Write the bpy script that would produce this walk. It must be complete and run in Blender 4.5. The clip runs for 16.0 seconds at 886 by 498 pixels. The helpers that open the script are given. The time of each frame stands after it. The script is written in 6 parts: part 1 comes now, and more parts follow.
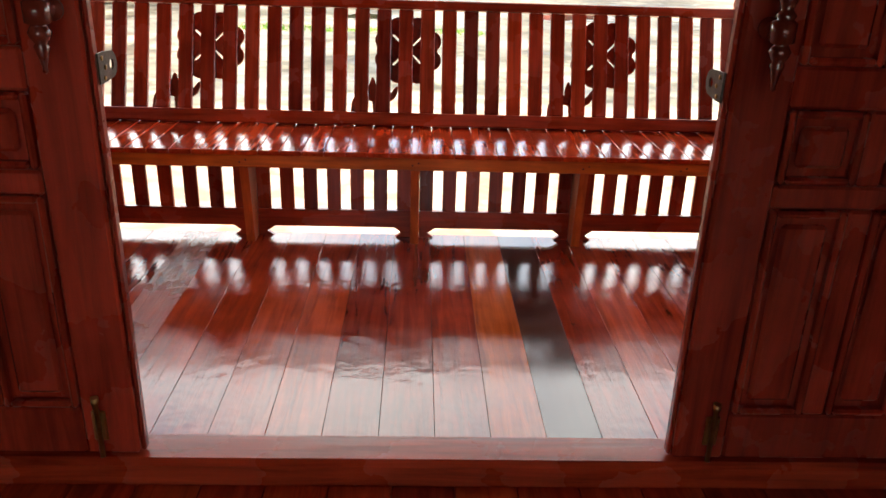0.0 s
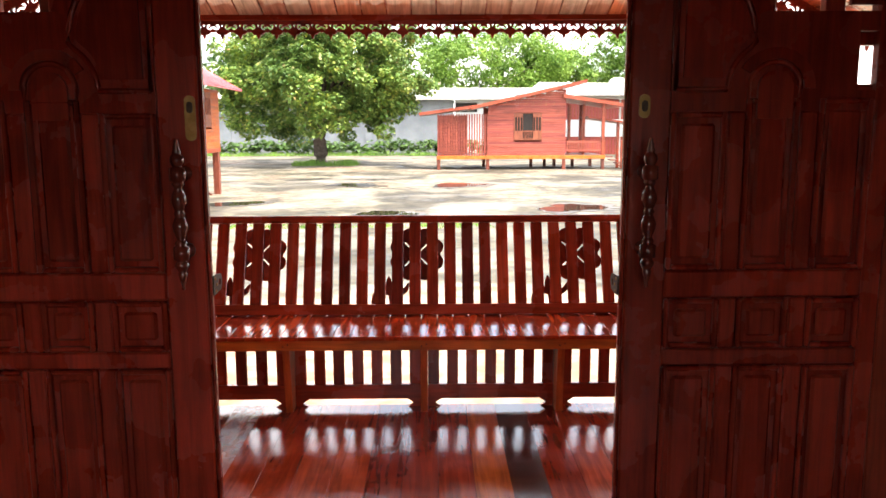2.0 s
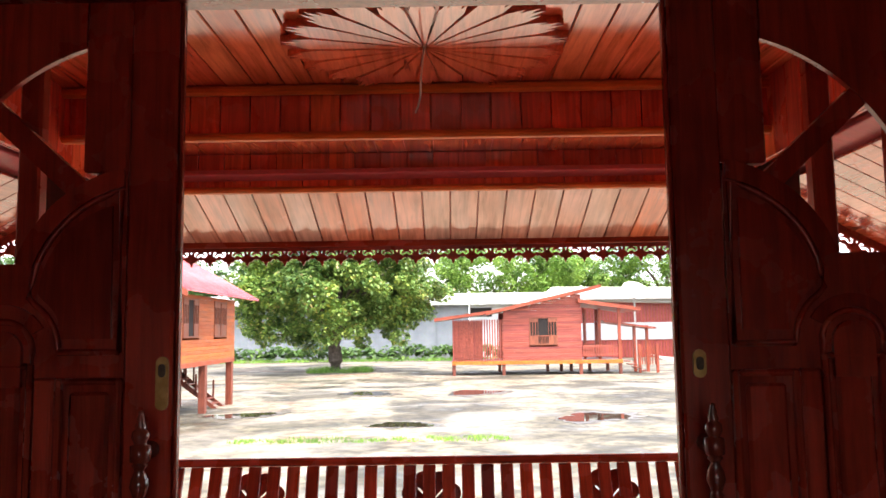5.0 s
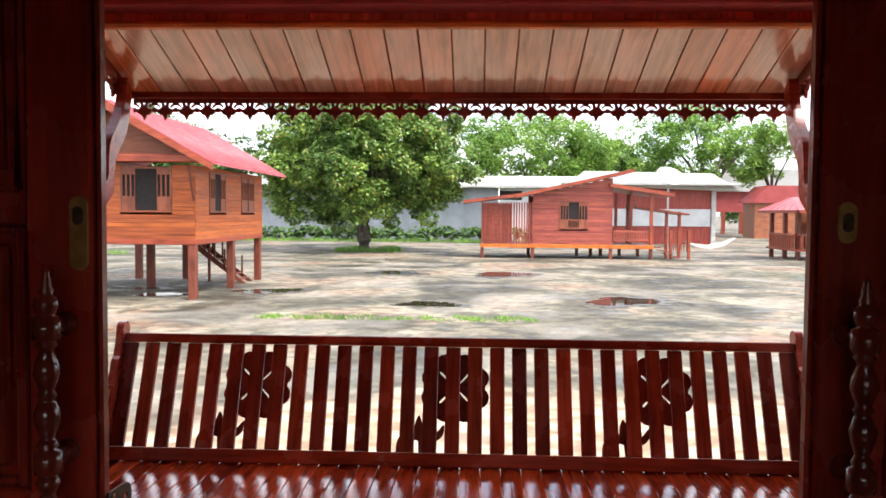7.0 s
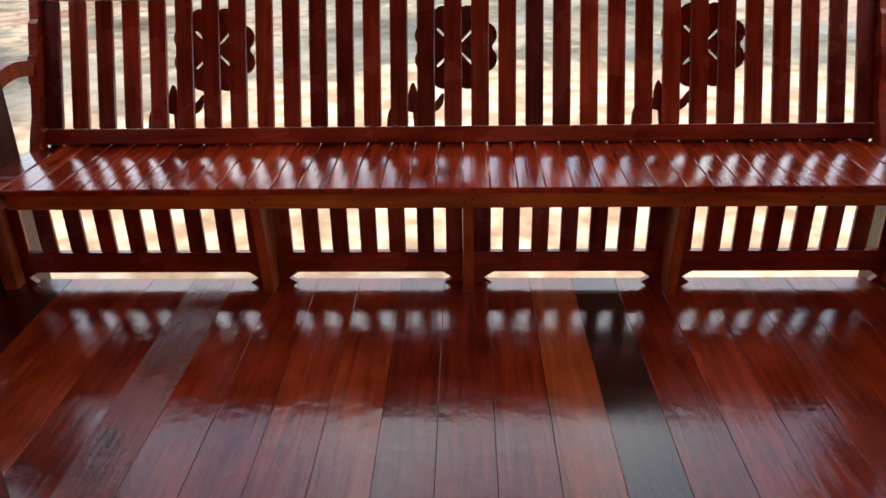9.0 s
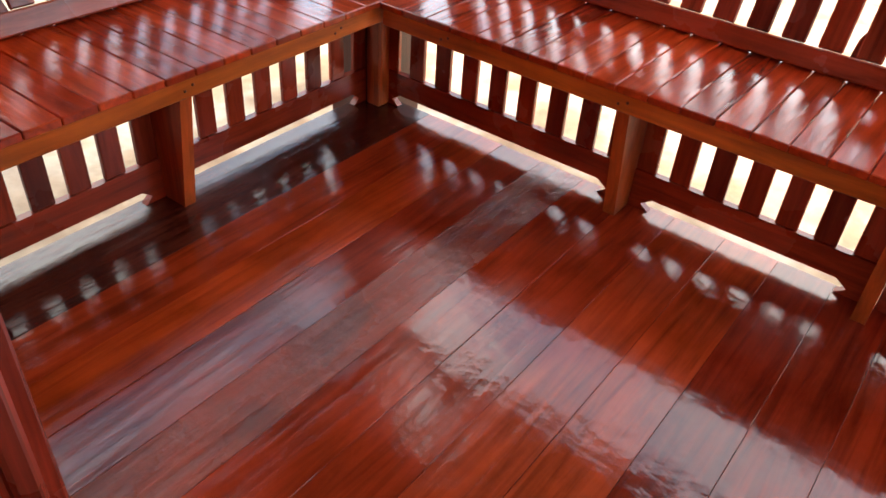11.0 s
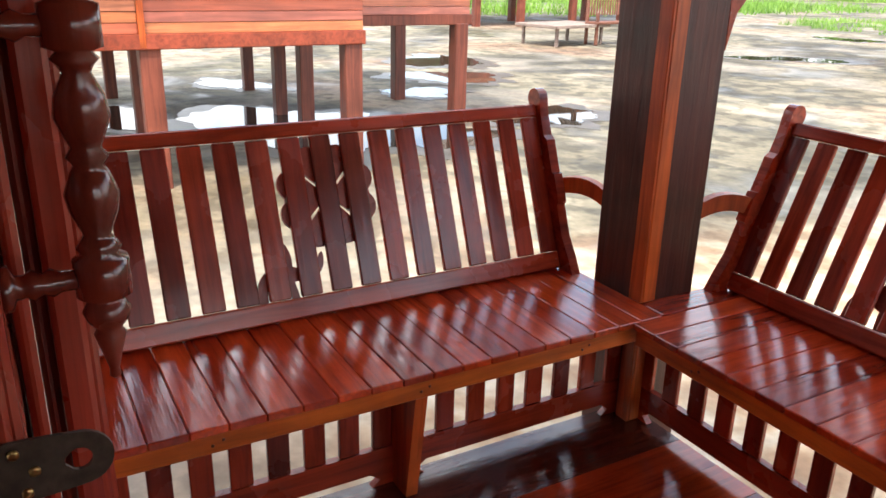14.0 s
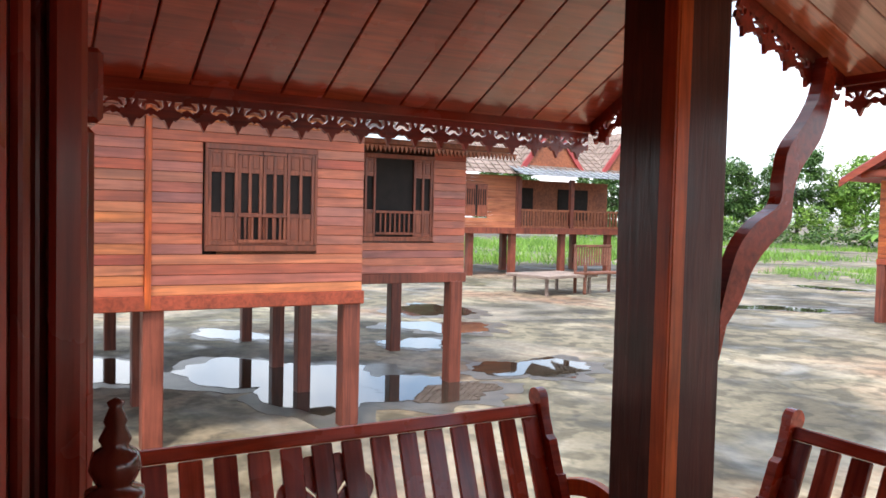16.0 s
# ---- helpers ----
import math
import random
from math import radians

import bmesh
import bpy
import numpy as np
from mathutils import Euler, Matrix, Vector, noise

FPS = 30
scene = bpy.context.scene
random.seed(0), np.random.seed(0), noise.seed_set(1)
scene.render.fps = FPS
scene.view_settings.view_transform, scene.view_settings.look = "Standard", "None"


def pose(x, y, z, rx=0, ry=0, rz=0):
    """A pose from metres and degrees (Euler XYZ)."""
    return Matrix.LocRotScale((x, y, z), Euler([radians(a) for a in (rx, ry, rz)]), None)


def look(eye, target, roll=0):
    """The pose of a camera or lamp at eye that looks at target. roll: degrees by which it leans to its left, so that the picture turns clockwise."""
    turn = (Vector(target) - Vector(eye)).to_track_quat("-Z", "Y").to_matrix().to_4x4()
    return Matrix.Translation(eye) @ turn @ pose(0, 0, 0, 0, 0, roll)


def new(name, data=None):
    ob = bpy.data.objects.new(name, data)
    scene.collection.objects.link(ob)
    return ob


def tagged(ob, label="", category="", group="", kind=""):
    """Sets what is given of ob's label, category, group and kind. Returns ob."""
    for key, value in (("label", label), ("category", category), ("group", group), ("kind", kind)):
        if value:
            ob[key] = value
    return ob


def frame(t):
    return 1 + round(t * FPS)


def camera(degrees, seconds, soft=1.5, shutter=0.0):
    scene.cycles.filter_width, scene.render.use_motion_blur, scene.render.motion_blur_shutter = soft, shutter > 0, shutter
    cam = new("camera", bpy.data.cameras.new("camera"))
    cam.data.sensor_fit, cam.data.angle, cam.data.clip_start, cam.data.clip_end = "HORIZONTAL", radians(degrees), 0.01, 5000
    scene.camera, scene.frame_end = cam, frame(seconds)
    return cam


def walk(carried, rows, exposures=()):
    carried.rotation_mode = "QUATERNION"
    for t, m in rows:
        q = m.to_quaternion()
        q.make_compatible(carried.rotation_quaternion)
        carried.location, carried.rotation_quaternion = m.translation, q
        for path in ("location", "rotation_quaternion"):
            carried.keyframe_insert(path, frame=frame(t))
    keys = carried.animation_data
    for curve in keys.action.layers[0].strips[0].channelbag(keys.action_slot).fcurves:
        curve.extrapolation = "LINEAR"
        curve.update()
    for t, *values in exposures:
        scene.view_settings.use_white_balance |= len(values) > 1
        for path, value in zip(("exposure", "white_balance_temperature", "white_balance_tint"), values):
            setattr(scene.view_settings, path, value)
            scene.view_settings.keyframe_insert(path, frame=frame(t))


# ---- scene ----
cam = camera(58.6, 16.0, soft=1.6)
EXPOSURE = [(0.0, 2.35, 6950, 9), (1.5, 2.25, 6850, 12), (2.5, 2.2, 6800, 13), (4.2, 2.25, 6500, 15), (6.5, 1.85, 6350, 13), (7.5, 1.25, 6250, 11), (8.2, 1.3, 6250, 11), (10.5, 2.1, 7000, 10), (11.0, 2.4, 7000, 10), (12.0, 2.5, 7000, 10), (13.5, 2.1, 6600, 10), (14.5, 1.6, 6250, 10), (16.0, 1.3, 6100, 10)]
PATH = [
    (0, (0.006, -0.697, 1.338), (0.076, 1.154, 0.584), 1.8),
    (0.5, (-0.047, -0.919, 1.392), (0.042, 0.973, 0.751), 1.8),
    (1, (-0.06, -1.15, 1.44), (0.04, 0.778, 0.915), 2.1),
    (1.5, (0.008, -1.333, 1.488), (0.075, 0.618, 1.052), 0.9),
    (2, (0.052, -1.491, 1.538), (0.077, 0.485, 1.233), -0.2),
    (2.5, (0.059, -1.536, 1.602), (0.063, 0.458, 1.449), -0.3),
    (3, (0.057, -1.534, 1.649), (0.055, 0.466, 1.624), -0.7),
    (3.5, (0.048, -1.497, 1.688), (0.045, 0.5, 1.803), -0.8),
    (4, (0.047, -1.463, 1.697), (0.04, 0.53, 1.87), -0.8),
    (4.2, (0.05, -1.433, 1.694), (0.044, 0.559, 1.878), -0.9),
    (6.3, (0.057, -0.587, 1.674), (-0.003, 1.401, 1.886), 0.7),
    (6.5, (0.061, -0.572, 1.659), (-0.017, 1.422, 1.788), 0.8),
    (7, (0.047, -0.51, 1.607), (-0.037, 1.486, 1.517), 0.5),
    (7.5, (0.003, -0.388, 1.581), (-0.044, 1.588, 1.275), -0.9),
    (8, (-0.05, -0.236, 1.5), (-0.014, 1.688, 0.954), -0.9),
    (8.2, (-0.051, -0.186, 1.475), (0.0, 1.711, 0.845), -0.3),
    (10.3, (0.082, 0.533, 1.325), (-0.363, 2.134, 0.212), 1.3),
    (10.5, (-0.002, 0.568, 1.341), (-0.516, 2.109, 0.174), 2.9),
    (11, (0.016, 0.718, 1.332), (-0.903, 2.023, 0.126), 4.3),
    (11.5, (0.069, 0.872, 1.362), (-1.172, 1.952, 0.224), 3.9),
    (12, (0.128, 0.922, 1.341), (-1.329, 1.844, 0.327), 2.3),
    (12.5, (0.097, 0.918, 1.374), (-1.436, 1.82, 0.459), 1.8),
    (13, (0.081, 0.956, 1.391), (-1.501, 1.9, 0.612), 1.9),
    (13.5, (0.065, 0.936, 1.427), (-1.527, 1.885, 0.676), 2.0),
    (14, (0.053, 0.927, 1.479), (-1.581, 1.861, 0.803), 1.4),
    (14.5, (0.024, 0.925, 1.561), (-1.669, 1.862, 1.057), 1.2),
    (15, (0.02, 0.919, 1.618), (-1.706, 1.866, 1.271), 0.9),
    (15.5, (0.022, 0.921, 1.646), (-1.708, 1.897, 1.417), 1.1),
    (16, (0.031, 0.896, 1.693), (-1.702, 1.89, 1.608), 1.4),
]
walk(cam, [(t, look(eye, target, roll)) for t, eye, target, roll in PATH], EXPOSURE)

# ---- plan, in metres: porch floor z = 0, y away from the house, x to its right ----
GROUND = -1.07
FRONT, LEFT, RIGHT = 2.555, -1.59, 1.46      # front edges of the three bench seats
POST_L, POST_R, POST_Y, POST = -1.705, 1.545, 2.685, 0.24
WALL_IN, WALL_OUT = 0.93, 1.0
ROOM_FLOOR = 0.1

# ---- world and sun ----
SUN_ELEVATION, SUN_TURN = radians(60), radians(128)
world = bpy.data.worlds.new("sky")
scene.world = world
world.use_nodes = True
wn, wl = world.node_tree.nodes, world.node_tree.links
background = wn["Background"]
sky = wn.new("ShaderNodeTexSky")
sky.sky_type, sky.sun_disc = "NISHITA", False
sky.sun_elevation, sky.sun_rotation = SUN_ELEVATION, SUN_TURN
sky.dust_density = 2.0
clouds = wn.new("ShaderNodeTexNoise")
clouds.inputs["Scale"].default_value, clouds.inputs["Detail"].default_value = 2.6, 9.0
clouds.inputs["Roughness"].default_value = 0.55
spread = wn.new("ShaderNodeValToRGB")
spread.color_ramp.elements[0].position, spread.color_ramp.elements[1].position = 0.40, 0.58
spread.color_ramp.elements[0].color, spread.color_ramp.elements[1].color = (0.1, 0.1, 0.1, 1), (0.85, 0.85, 0.85, 1)
cover = wn.new("ShaderNodeMix")
cover.data_type = "RGBA"
cover.inputs[7].default_value = (7.7, 7.65, 7.6, 1)
wl.new(clouds.outputs["Fac"], spread.inputs["Fac"])
wl.new(spread.outputs["Color"], cover.inputs[0])
wl.new(sky.outputs["Color"], cover.inputs[6])
wl.new(cover.outputs[2], background.inputs["Color"])
background.inputs["Strength"].default_value = 0.15

sun = new("sun", bpy.data.lights.new("sun", "SUN"))
sun.data.energy, sun.data.angle, sun.data.color = 2.3, radians(11), (1.0, 0.95, 0.87)
sun_from = Vector((math.sin(SUN_TURN) * math.cos(SUN_ELEVATION), math.cos(SUN_TURN) * math.cos(SUN_ELEVATION), math.sin(SUN_ELEVATION)))
sun.matrix_world = look(sun_from * 60, (0, 0, 0))


# ---- materials ----
def blank(name):
    m = bpy.data.materials.new(name)
    m.use_nodes = True
    return m, m.node_tree.nodes, m.node_tree.links, m.node_tree.nodes["Principled BSDF"]


def ramp(nodes, stops):
    r = nodes.new("ShaderNodeValToRGB")
    while len(r.color_ramp.elements) < len(stops):
        r.color_ramp.elements.new(0.5)
    for e, (at, c) in zip(r.color_ramp.elements, stops):
        e.position, e.color = at, (*c, 1)
    return r


def blend(nodes, links, kind, fac, a, b):
    m = nodes.new("ShaderNodeMix")
    m.data_type, m.blend_type = "RGBA", kind
    for slot, v in ((0, fac), (6, a), (7, b)):
        if isinstance(v, bpy.types.NodeSocket):
            links.new(v, m.inputs[slot])
        elif isinstance(v, tuple):
            m.inputs[slot].default_value = (*v, 1)
        else:
            m.inputs[slot].default_value = v
    return m.outputs[2]


def wood(name, stops, axis="X", rough=(0.12, 0.4), source="object", relief=0.12, coat=0.3, wear=0.25, scale=1.0, polish=0.12, wavy=0.0):
    """Varnished boards: a colour for each board, grain along one axis, worn and stained in patches."""
    m, n, l, out = blank(name)
    place = n.new("ShaderNodeTexCoord")
    if source == "object":
        rnd = n.new("ShaderNodeObjectInfo").outputs["Random"]
    else:
        rnd = n.new("ShaderNodeNewGeometry").outputs["Random Per Island"]
    shift = n.new("ShaderNodeVectorMath")
    shift.operation = "MULTIPLY_ADD"
    l.new(rnd, shift.inputs[0])
    shift.inputs[1].default_value = (37.0, 53.0, 71.0)
    l.new(place.outputs["Object"], shift.inputs[2])
    stretch = n.new("ShaderNodeMapping")
    long, cross = 2.2 * scale, 34.0 * scale
    stretch.inputs["Scale"].default_value = tuple(long if a == axis else cross for a in "XYZ")
    l.new(shift.outputs[0], stretch.inputs["Vector"])
    grain = n.new("ShaderNodeTexNoise")
    grain.inputs["Scale"].default_value, grain.inputs["Detail"].default_value = 1.0, 7.0
    grain.inputs["Roughness"].default_value, grain.inputs["Distortion"].default_value = 0.62, 0.6
    l.new(stretch.outputs["Vector"], grain.inputs["Vector"])
    patch = n.new("ShaderNodeTexNoise")
    patch.inputs["Scale"].default_value, patch.inputs["Detail"].default_value = 4.0 * scale, 5.0
    l.new(shift.outputs[0], patch.inputs["Vector"])
    base = ramp(n, stops)
    l.new(rnd, base.inputs["Fac"])
    dark = ramp(n, [(0.30, (0.42, 0.36, 0.34)), (0.62, (1.12, 1.06, 1.0))])
    l.new(grain.outputs["Fac"], dark.inputs["Fac"])
    col = blend(n, l, "MULTIPLY", 0.85, base.outputs["Color"], dark.outputs["Color"])
    stain = ramp(n, [(0.36, (0.5, 0.45, 0.43)), (0.6, (1.08, 1.04, 1.0))])
    l.new(patch.outputs["Fac"], stain.inputs["Fac"])
    col = blend(n, l, "MULTIPLY", wear * 2.2, col, stain.outputs["Color"])
    l.new(col, out.inputs["Base Color"])
    shine = n.new("ShaderNodeMapRange")
    shine.inputs["From Min"].default_value, shine.inputs["From Max"].default_value = 0.35, 0.7
    shine.inputs["To Min"].default_value, shine.inputs["To Max"].default_value = rough
    l.new(patch.outputs["Fac"], shine.inputs["Value"])
    l.new(shine.outputs["Result"], out.inputs["Roughness"])
    out.inputs["Specular IOR Level"].default_value = 0.4
    out.inputs["Coat Weight"].default_value, out.inputs["Coat Roughness"].default_value = coat, polish
    bump = n.new("ShaderNodeBump")
    bump.inputs["Strength"].default_value, bump.inputs["Distance"].default_value = relief, 0.004
    l.new(grain.outputs["Fac"], bump.inputs["Height"])
    if wavy:
        # hand-planed hollows and brush ripples under the varnish
        ripple, hollow = n.new("ShaderNodeTexNoise"), n.new("ShaderNodeBump")
        ripple.inputs["Scale"].default_value, ripple.inputs["Detail"].default_value = 17.0, 4.0
        l.new(shift.outputs[0], ripple.inputs["Vector"])
        hollow.inputs["Strength"].default_value, hollow.inputs["Distance"].default_value = wavy, 0.004
        l.new(ripple.outputs["Fac"], hollow.inputs["Height"])
        l.new(hollow.outputs["Normal"], bump.inputs["Normal"])
    l.new(bump.outputs["Normal"], out.inputs["Normal"])
    l.new(bump.outputs["Normal"], out.inputs["Coat Normal"])
    return m


def plain(name, a, b, rough=0.6, metal=0.0, scale=6.0, relief=0.1, detail=6.0, distance=0.01):
    """A surface of two colours mixed by a mottled noise, with fine relief."""
    m, n, l, out = blank(name)
    place = n.new("ShaderNodeTexCoord")
    big, fine = n.new("ShaderNodeTexNoise"), n.new("ShaderNodeTexNoise")
    big.inputs["Scale"].default_value, big.inputs["Detail"].default_value = scale, detail
    fine.inputs["Scale"].default_value, fine.inputs["Detail"].default_value = scale * 14, 4.0
    for t in (big, fine):
        l.new(place.outputs["Object"], t.inputs["Vector"])
    r = ramp(n, [(0.35, a), (0.65, b)])
    l.new(big.outputs["Fac"], r.inputs["Fac"])
    col = blend(n, l, "OVERLAY", 0.25, r.outputs["Color"], fine.outputs["Color"])
    l.new(col, out.inputs["Base Color"])
    out.inputs["Roughness"].default_value, out.inputs["Metallic"].default_value = rough, metal
    bump = n.new("ShaderNodeBump")
    bump.inputs["Strength"].default_value, bump.inputs["Distance"].default_value = relief, distance
    l.new(fine.outputs["Fac"], bump.inputs["Height"])
    l.new(bump.outputs["Normal"], out.inputs["Normal"])
    return m


RED = [(0.0, (0.190, 0.026, 0.015)), (0.25, (0.304, 0.040, 0.018)), (0.55, (0.407, 0.053, 0.022)), (0.8, (0.508, 0.074, 0.026)), (1.0, (0.127, 0.026, 0.020))]
SEAT = [(0.0, (0.340, 0.035, 0.011)), (0.35, (0.510, 0.058, 0.015)), (0.7, (0.660, 0.088, 0.019)), (1.0, (0.297, 0.032, 0.013))]
BOARDS = [(0.0, (0.263, 0.029, 0.012)), (0.3, (0.405, 0.049, 0.015)), (0.6, (0.506, 0.074, 0.019)), (0.80, (0.30, 0.036, 0.014)), (0.88, (0.54, 0.085, 0.018)), (0.95, (0.16, 0.026, 0.014)), (1.0, (0.55, 0.09, 0.02))]
bench_wood = wood("varnished_bench_wood", RED, "Z", (0.16, 0.38))
rail_wood = wood("varnished_rail_wood", [(0.0, (0.329, 0.041, 0.017)), (1.0, (0.431, 0.056, 0.020))], "X", (0.16, 0.36))
amber_wood = wood("amber_rail_wood", [(0.0, (0.62, 0.150, 0.020)), (1.0, (0.70, 0.185, 0.026))], "X", (0.3, 0.5), coat=0.08)
amber_upright = wood("amber_upright_wood", [(0.0, (0.488, 0.097, 0.020)), (1.0, (0.602, 0.130, 0.024))], "Z", (0.35, 0.5), coat=0.05)
seat_wood = wood("glossy_seat_wood", SEAT, "Y", (0.06, 0.24), coat=0.6, polish=0.07, relief=0.4, wavy=0.15)
floor_wood = wood("glossy_floor_boards", BOARDS, "Y", (0.06, 0.22), coat=0.5, polish=0.045, relief=0.3, wear=0.3, wavy=0.32)
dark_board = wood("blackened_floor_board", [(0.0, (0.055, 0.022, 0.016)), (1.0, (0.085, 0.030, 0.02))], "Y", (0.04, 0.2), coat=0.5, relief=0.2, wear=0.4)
amber_board = wood("amber_floor_board", [(0.0, (0.50, 0.105, 0.018)), (1.0, (0.58, 0.13, 0.022))], "Y", (0.06, 0.22), coat=0.45, polish=0.05, relief=0.22, wear=0.25, wavy=0.2)
dark_edge_board = wood("dark_edge_floor_board", [(0.0, (0.075, 0.020, 0.013)), (1.0, (0.11, 0.026, 0.015))], "Y", (0.05, 0.24), coat=0.5, polish=0.06, relief=0.5, wear=0.4, wavy=0.5)
handle_wood = wood("dark_turned_wood", [(0.0, (0.17, 0.032, 0.02)), (1.0, (0.20, 0.038, 0.022))], "Z", (0.12, 0.3), coat=0.5)
worn_board = wood("worn_floor_board", [(0.0, (0.36, 0.060, 0.022)), (1.0, (0.44, 0.078, 0.026))], "Y", (0.20, 0.38), coat=0.5, polish=0.2, relief=1.0, wear=0.4, wavy=0.9)
door_wood = wood("dark_door_wood", [(0.0, (0.304, 0.041, 0.022)), (1.0, (0.427, 0.051, 0.026))], "Z", (0.2, 0.36), coat=0.35)
weathered_post = wood("weathered_post_wood", [(0.0, (0.062, 0.020, 0.014)), (1.0, (0.092, 0.026, 0.017))], "Z", (0.3, 0.55), wear=0.8, relief=0.8, coat=0.08)
post_wood = wood("dark_post_wood", [(0.0, (0.107, 0.024, 0.017)), (1.0, (0.137, 0.030, 0.018))], "Z", (0.3, 0.5), wear=0.35, relief=0.5, coat=0.08)
room_wood = wood("room_boards", [(0.0, (0.325, 0.057, 0.029)), (1.0, (0.541, 0.085, 0.037))], "Z", (0.3, 0.5), source="island")
# front soffit: pale reflection of the bright yard mixed into the board colours
soffit_sheen_wood = wood("sheen_tinted_soffit_boards", [(0.0, (0.60, 0.26, 0.18)), (0.25, (0.66, 0.38, 0.30)), (0.5, (0.62, 0.43, 0.36)), (0.75, (0.70, 0.34, 0.25)), (0.9, (0.72, 0.19, 0.07)), (1.0, (0.58, 0.37, 0.30))], "Y", (0.12, 0.3), source="object", coat=0.8, polish=0.07, wear=0.12)
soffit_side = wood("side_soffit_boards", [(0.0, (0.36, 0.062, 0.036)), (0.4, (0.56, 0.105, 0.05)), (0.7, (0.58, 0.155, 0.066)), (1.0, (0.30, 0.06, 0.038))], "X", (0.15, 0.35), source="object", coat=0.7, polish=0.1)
tray_wood = wood("tray_ceiling_boards", [(0.0, (0.72, 0.13, 0.06)), (1.0, (0.74, 0.21, 0.09))], "Y", (0.08, 0.2), source="island", coat=1.0, polish=0.07, wear=0.12)
frieze_wood = wood("frieze_boards", [(0.0, (0.46, 0.065, 0.040)), (0.6, (0.740, 0.091, 0.045)), (1.0, (0.740, 0.147, 0.055))], "Z", (0.2, 0.4), source="object", wear=0.12)
fret_wood = wood("fretwork_wood", [(0.0, (0.319, 0.041, 0.021)), (1.0, (0.398, 0.053, 0.023))], "X", (0.25, 0.45))
clad_wood = wood("lap_boards", [(0.0, (0.45, 0.115, 0.058)), (0.18, (0.62, 0.19, 0.085)), (0.32, (0.40, 0.165, 0.125)), (0.5, (0.68, 0.235, 0.075)), (0.64, (0.56, 0.19, 0.12)), (0.78, (0.36, 0.135, 0.11)), (0.9, (0.62, 0.15, 0.06)), (1.0, (0.42, 0.10, 0.065))], "X", (0.35, 0.55), coat=0.1, scale=0.5, wear=0.2)
clad_far = wood("far_lap_boards", [(0.0, (0.396, 0.094, 0.022)), (0.4, (0.506, 0.138, 0.031)), (0.7, (0.440, 0.116, 0.033)), (1.0, (0.352, 0.083, 0.024))], "X", (0.4, 0.6), coat=0.05, scale=0.3, wear=0.15)
clad_red = wood("far_red_boards", [(0.0, (0.324, 0.072, 0.048)), (0.5, (0.408, 0.102, 0.066)), (1.0, (0.276, 0.060, 0.050))], "X", (0.4, 0.6), coat=0.05, scale=0.3, wear=0.15)
clad_brown = wood("old_brown_boards", [(0.0, (0.26, 0.090, 0.045)), (1.0, (0.34, 0.125, 0.060))], "X", (0.5, 0.7), source="island", coat=0.0, scale=0.3, wear=0.2)
clad_old = wood("old_orange_boards", [(0.0, (0.36, 0.125, 0.058)), (0.5, (0.46, 0.175, 0.08)), (1.0, (0.40, 0.14, 0.075))], "X", (0.5, 0.7), coat=0.0, scale=0.3, wear=0.2)
stilt_wood = wood("stilt_wood", [(0.0, (0.16, 0.045, 0.028)), (1.0, (0.22, 0.060, 0.034))], "Z", (0.4, 0.6), coat=0.05, scale=0.5)
bench_grey = wood("weathered_yard_bench_wood", [(0.0, (0.17, 0.070, 0.045)), (1.0, (0.23, 0.105, 0.07))], "X", (0.5, 0.7), coat=0.0, scale=0.5)
trim_red = wood("red_trim_wood", [(0.0, (0.30, 0.060, 0.030)), (1.0, (0.36, 0.075, 0.034))], "X", (0.35, 0.55), coat=0.1, scale=0.5)
grey_wood = wood("weathered_grey_wood", [(0.0, (0.20, 0.16, 0.14)), (1.0, (0.28, 0.23, 0.20))], "X", (0.6, 0.8), coat=0.0, scale=0.5)
window_wood = wood("window_wood", [(0.0, (0.25, 0.075, 0.040)), (1.0, (0.32, 0.10, 0.050))], "Z", (0.35, 0.5), coat=0.1, scale=0.7)
# near-black colour stands in for the shade inside unlit rooms
painted_shade = plain("painted_room_shade", (0.012, 0.009, 0.008), (0.02, 0.015, 0.012), 0.9)
brass = plain("aged_brass", (0.32, 0.20, 0.07), (0.45, 0.30, 0.12), 0.35, 1.0, 40)
iron = plain("blackened_iron", (0.05, 0.038, 0.028), (0.09, 0.068, 0.05), 0.45, 0.6, 60)
roof_red = plain("red_roof_tiles", (0.40, 0.075, 0.085), (0.52, 0.12, 0.13), 0.45, 0.0, 1.5, 0.3)
roof_brown = plain("weathered_roof_tiles", (0.17, 0.125, 0.10), (0.26, 0.195, 0.165), 0.7, 0.0, 1.5, 0.3)
white_sheet = plain("white_roof_sheet", (0.36, 0.355, 0.33), (0.44, 0.435, 0.41), 0.5, 0.0, 0.6, 0.1)
grey_sheet = plain("grey_wall_sheet", (0.180, 0.200, 0.220), (0.240, 0.260, 0.280), 0.6, 0.0, 0.8, 0.1)
white_wall = plain("white_wall_paint", (0.432, 0.446, 0.446), (0.540, 0.547, 0.540), 0.7, 0.0, 0.8, 0.1)
red_paint = plain("red_painted_boards", (0.26, 0.035, 0.035), (0.34, 0.055, 0.05), 0.6, 0.0, 1.0, 0.1)
cable_white = plain("white_cable_sheath", (0.6, 0.55, 0.5), (0.75, 0.7, 0.66), 0.5, 0.0, 30)
cloth = plain("pale_hammock_cloth", (0.5, 0.45, 0.42), (0.65, 0.6, 0.55), 0.9, 0.0, 8)
concrete_post = plain("concrete_pole", (0.34, 0.33, 0.31), (0.46, 0.45, 0.42), 0.8, 0.0, 3)
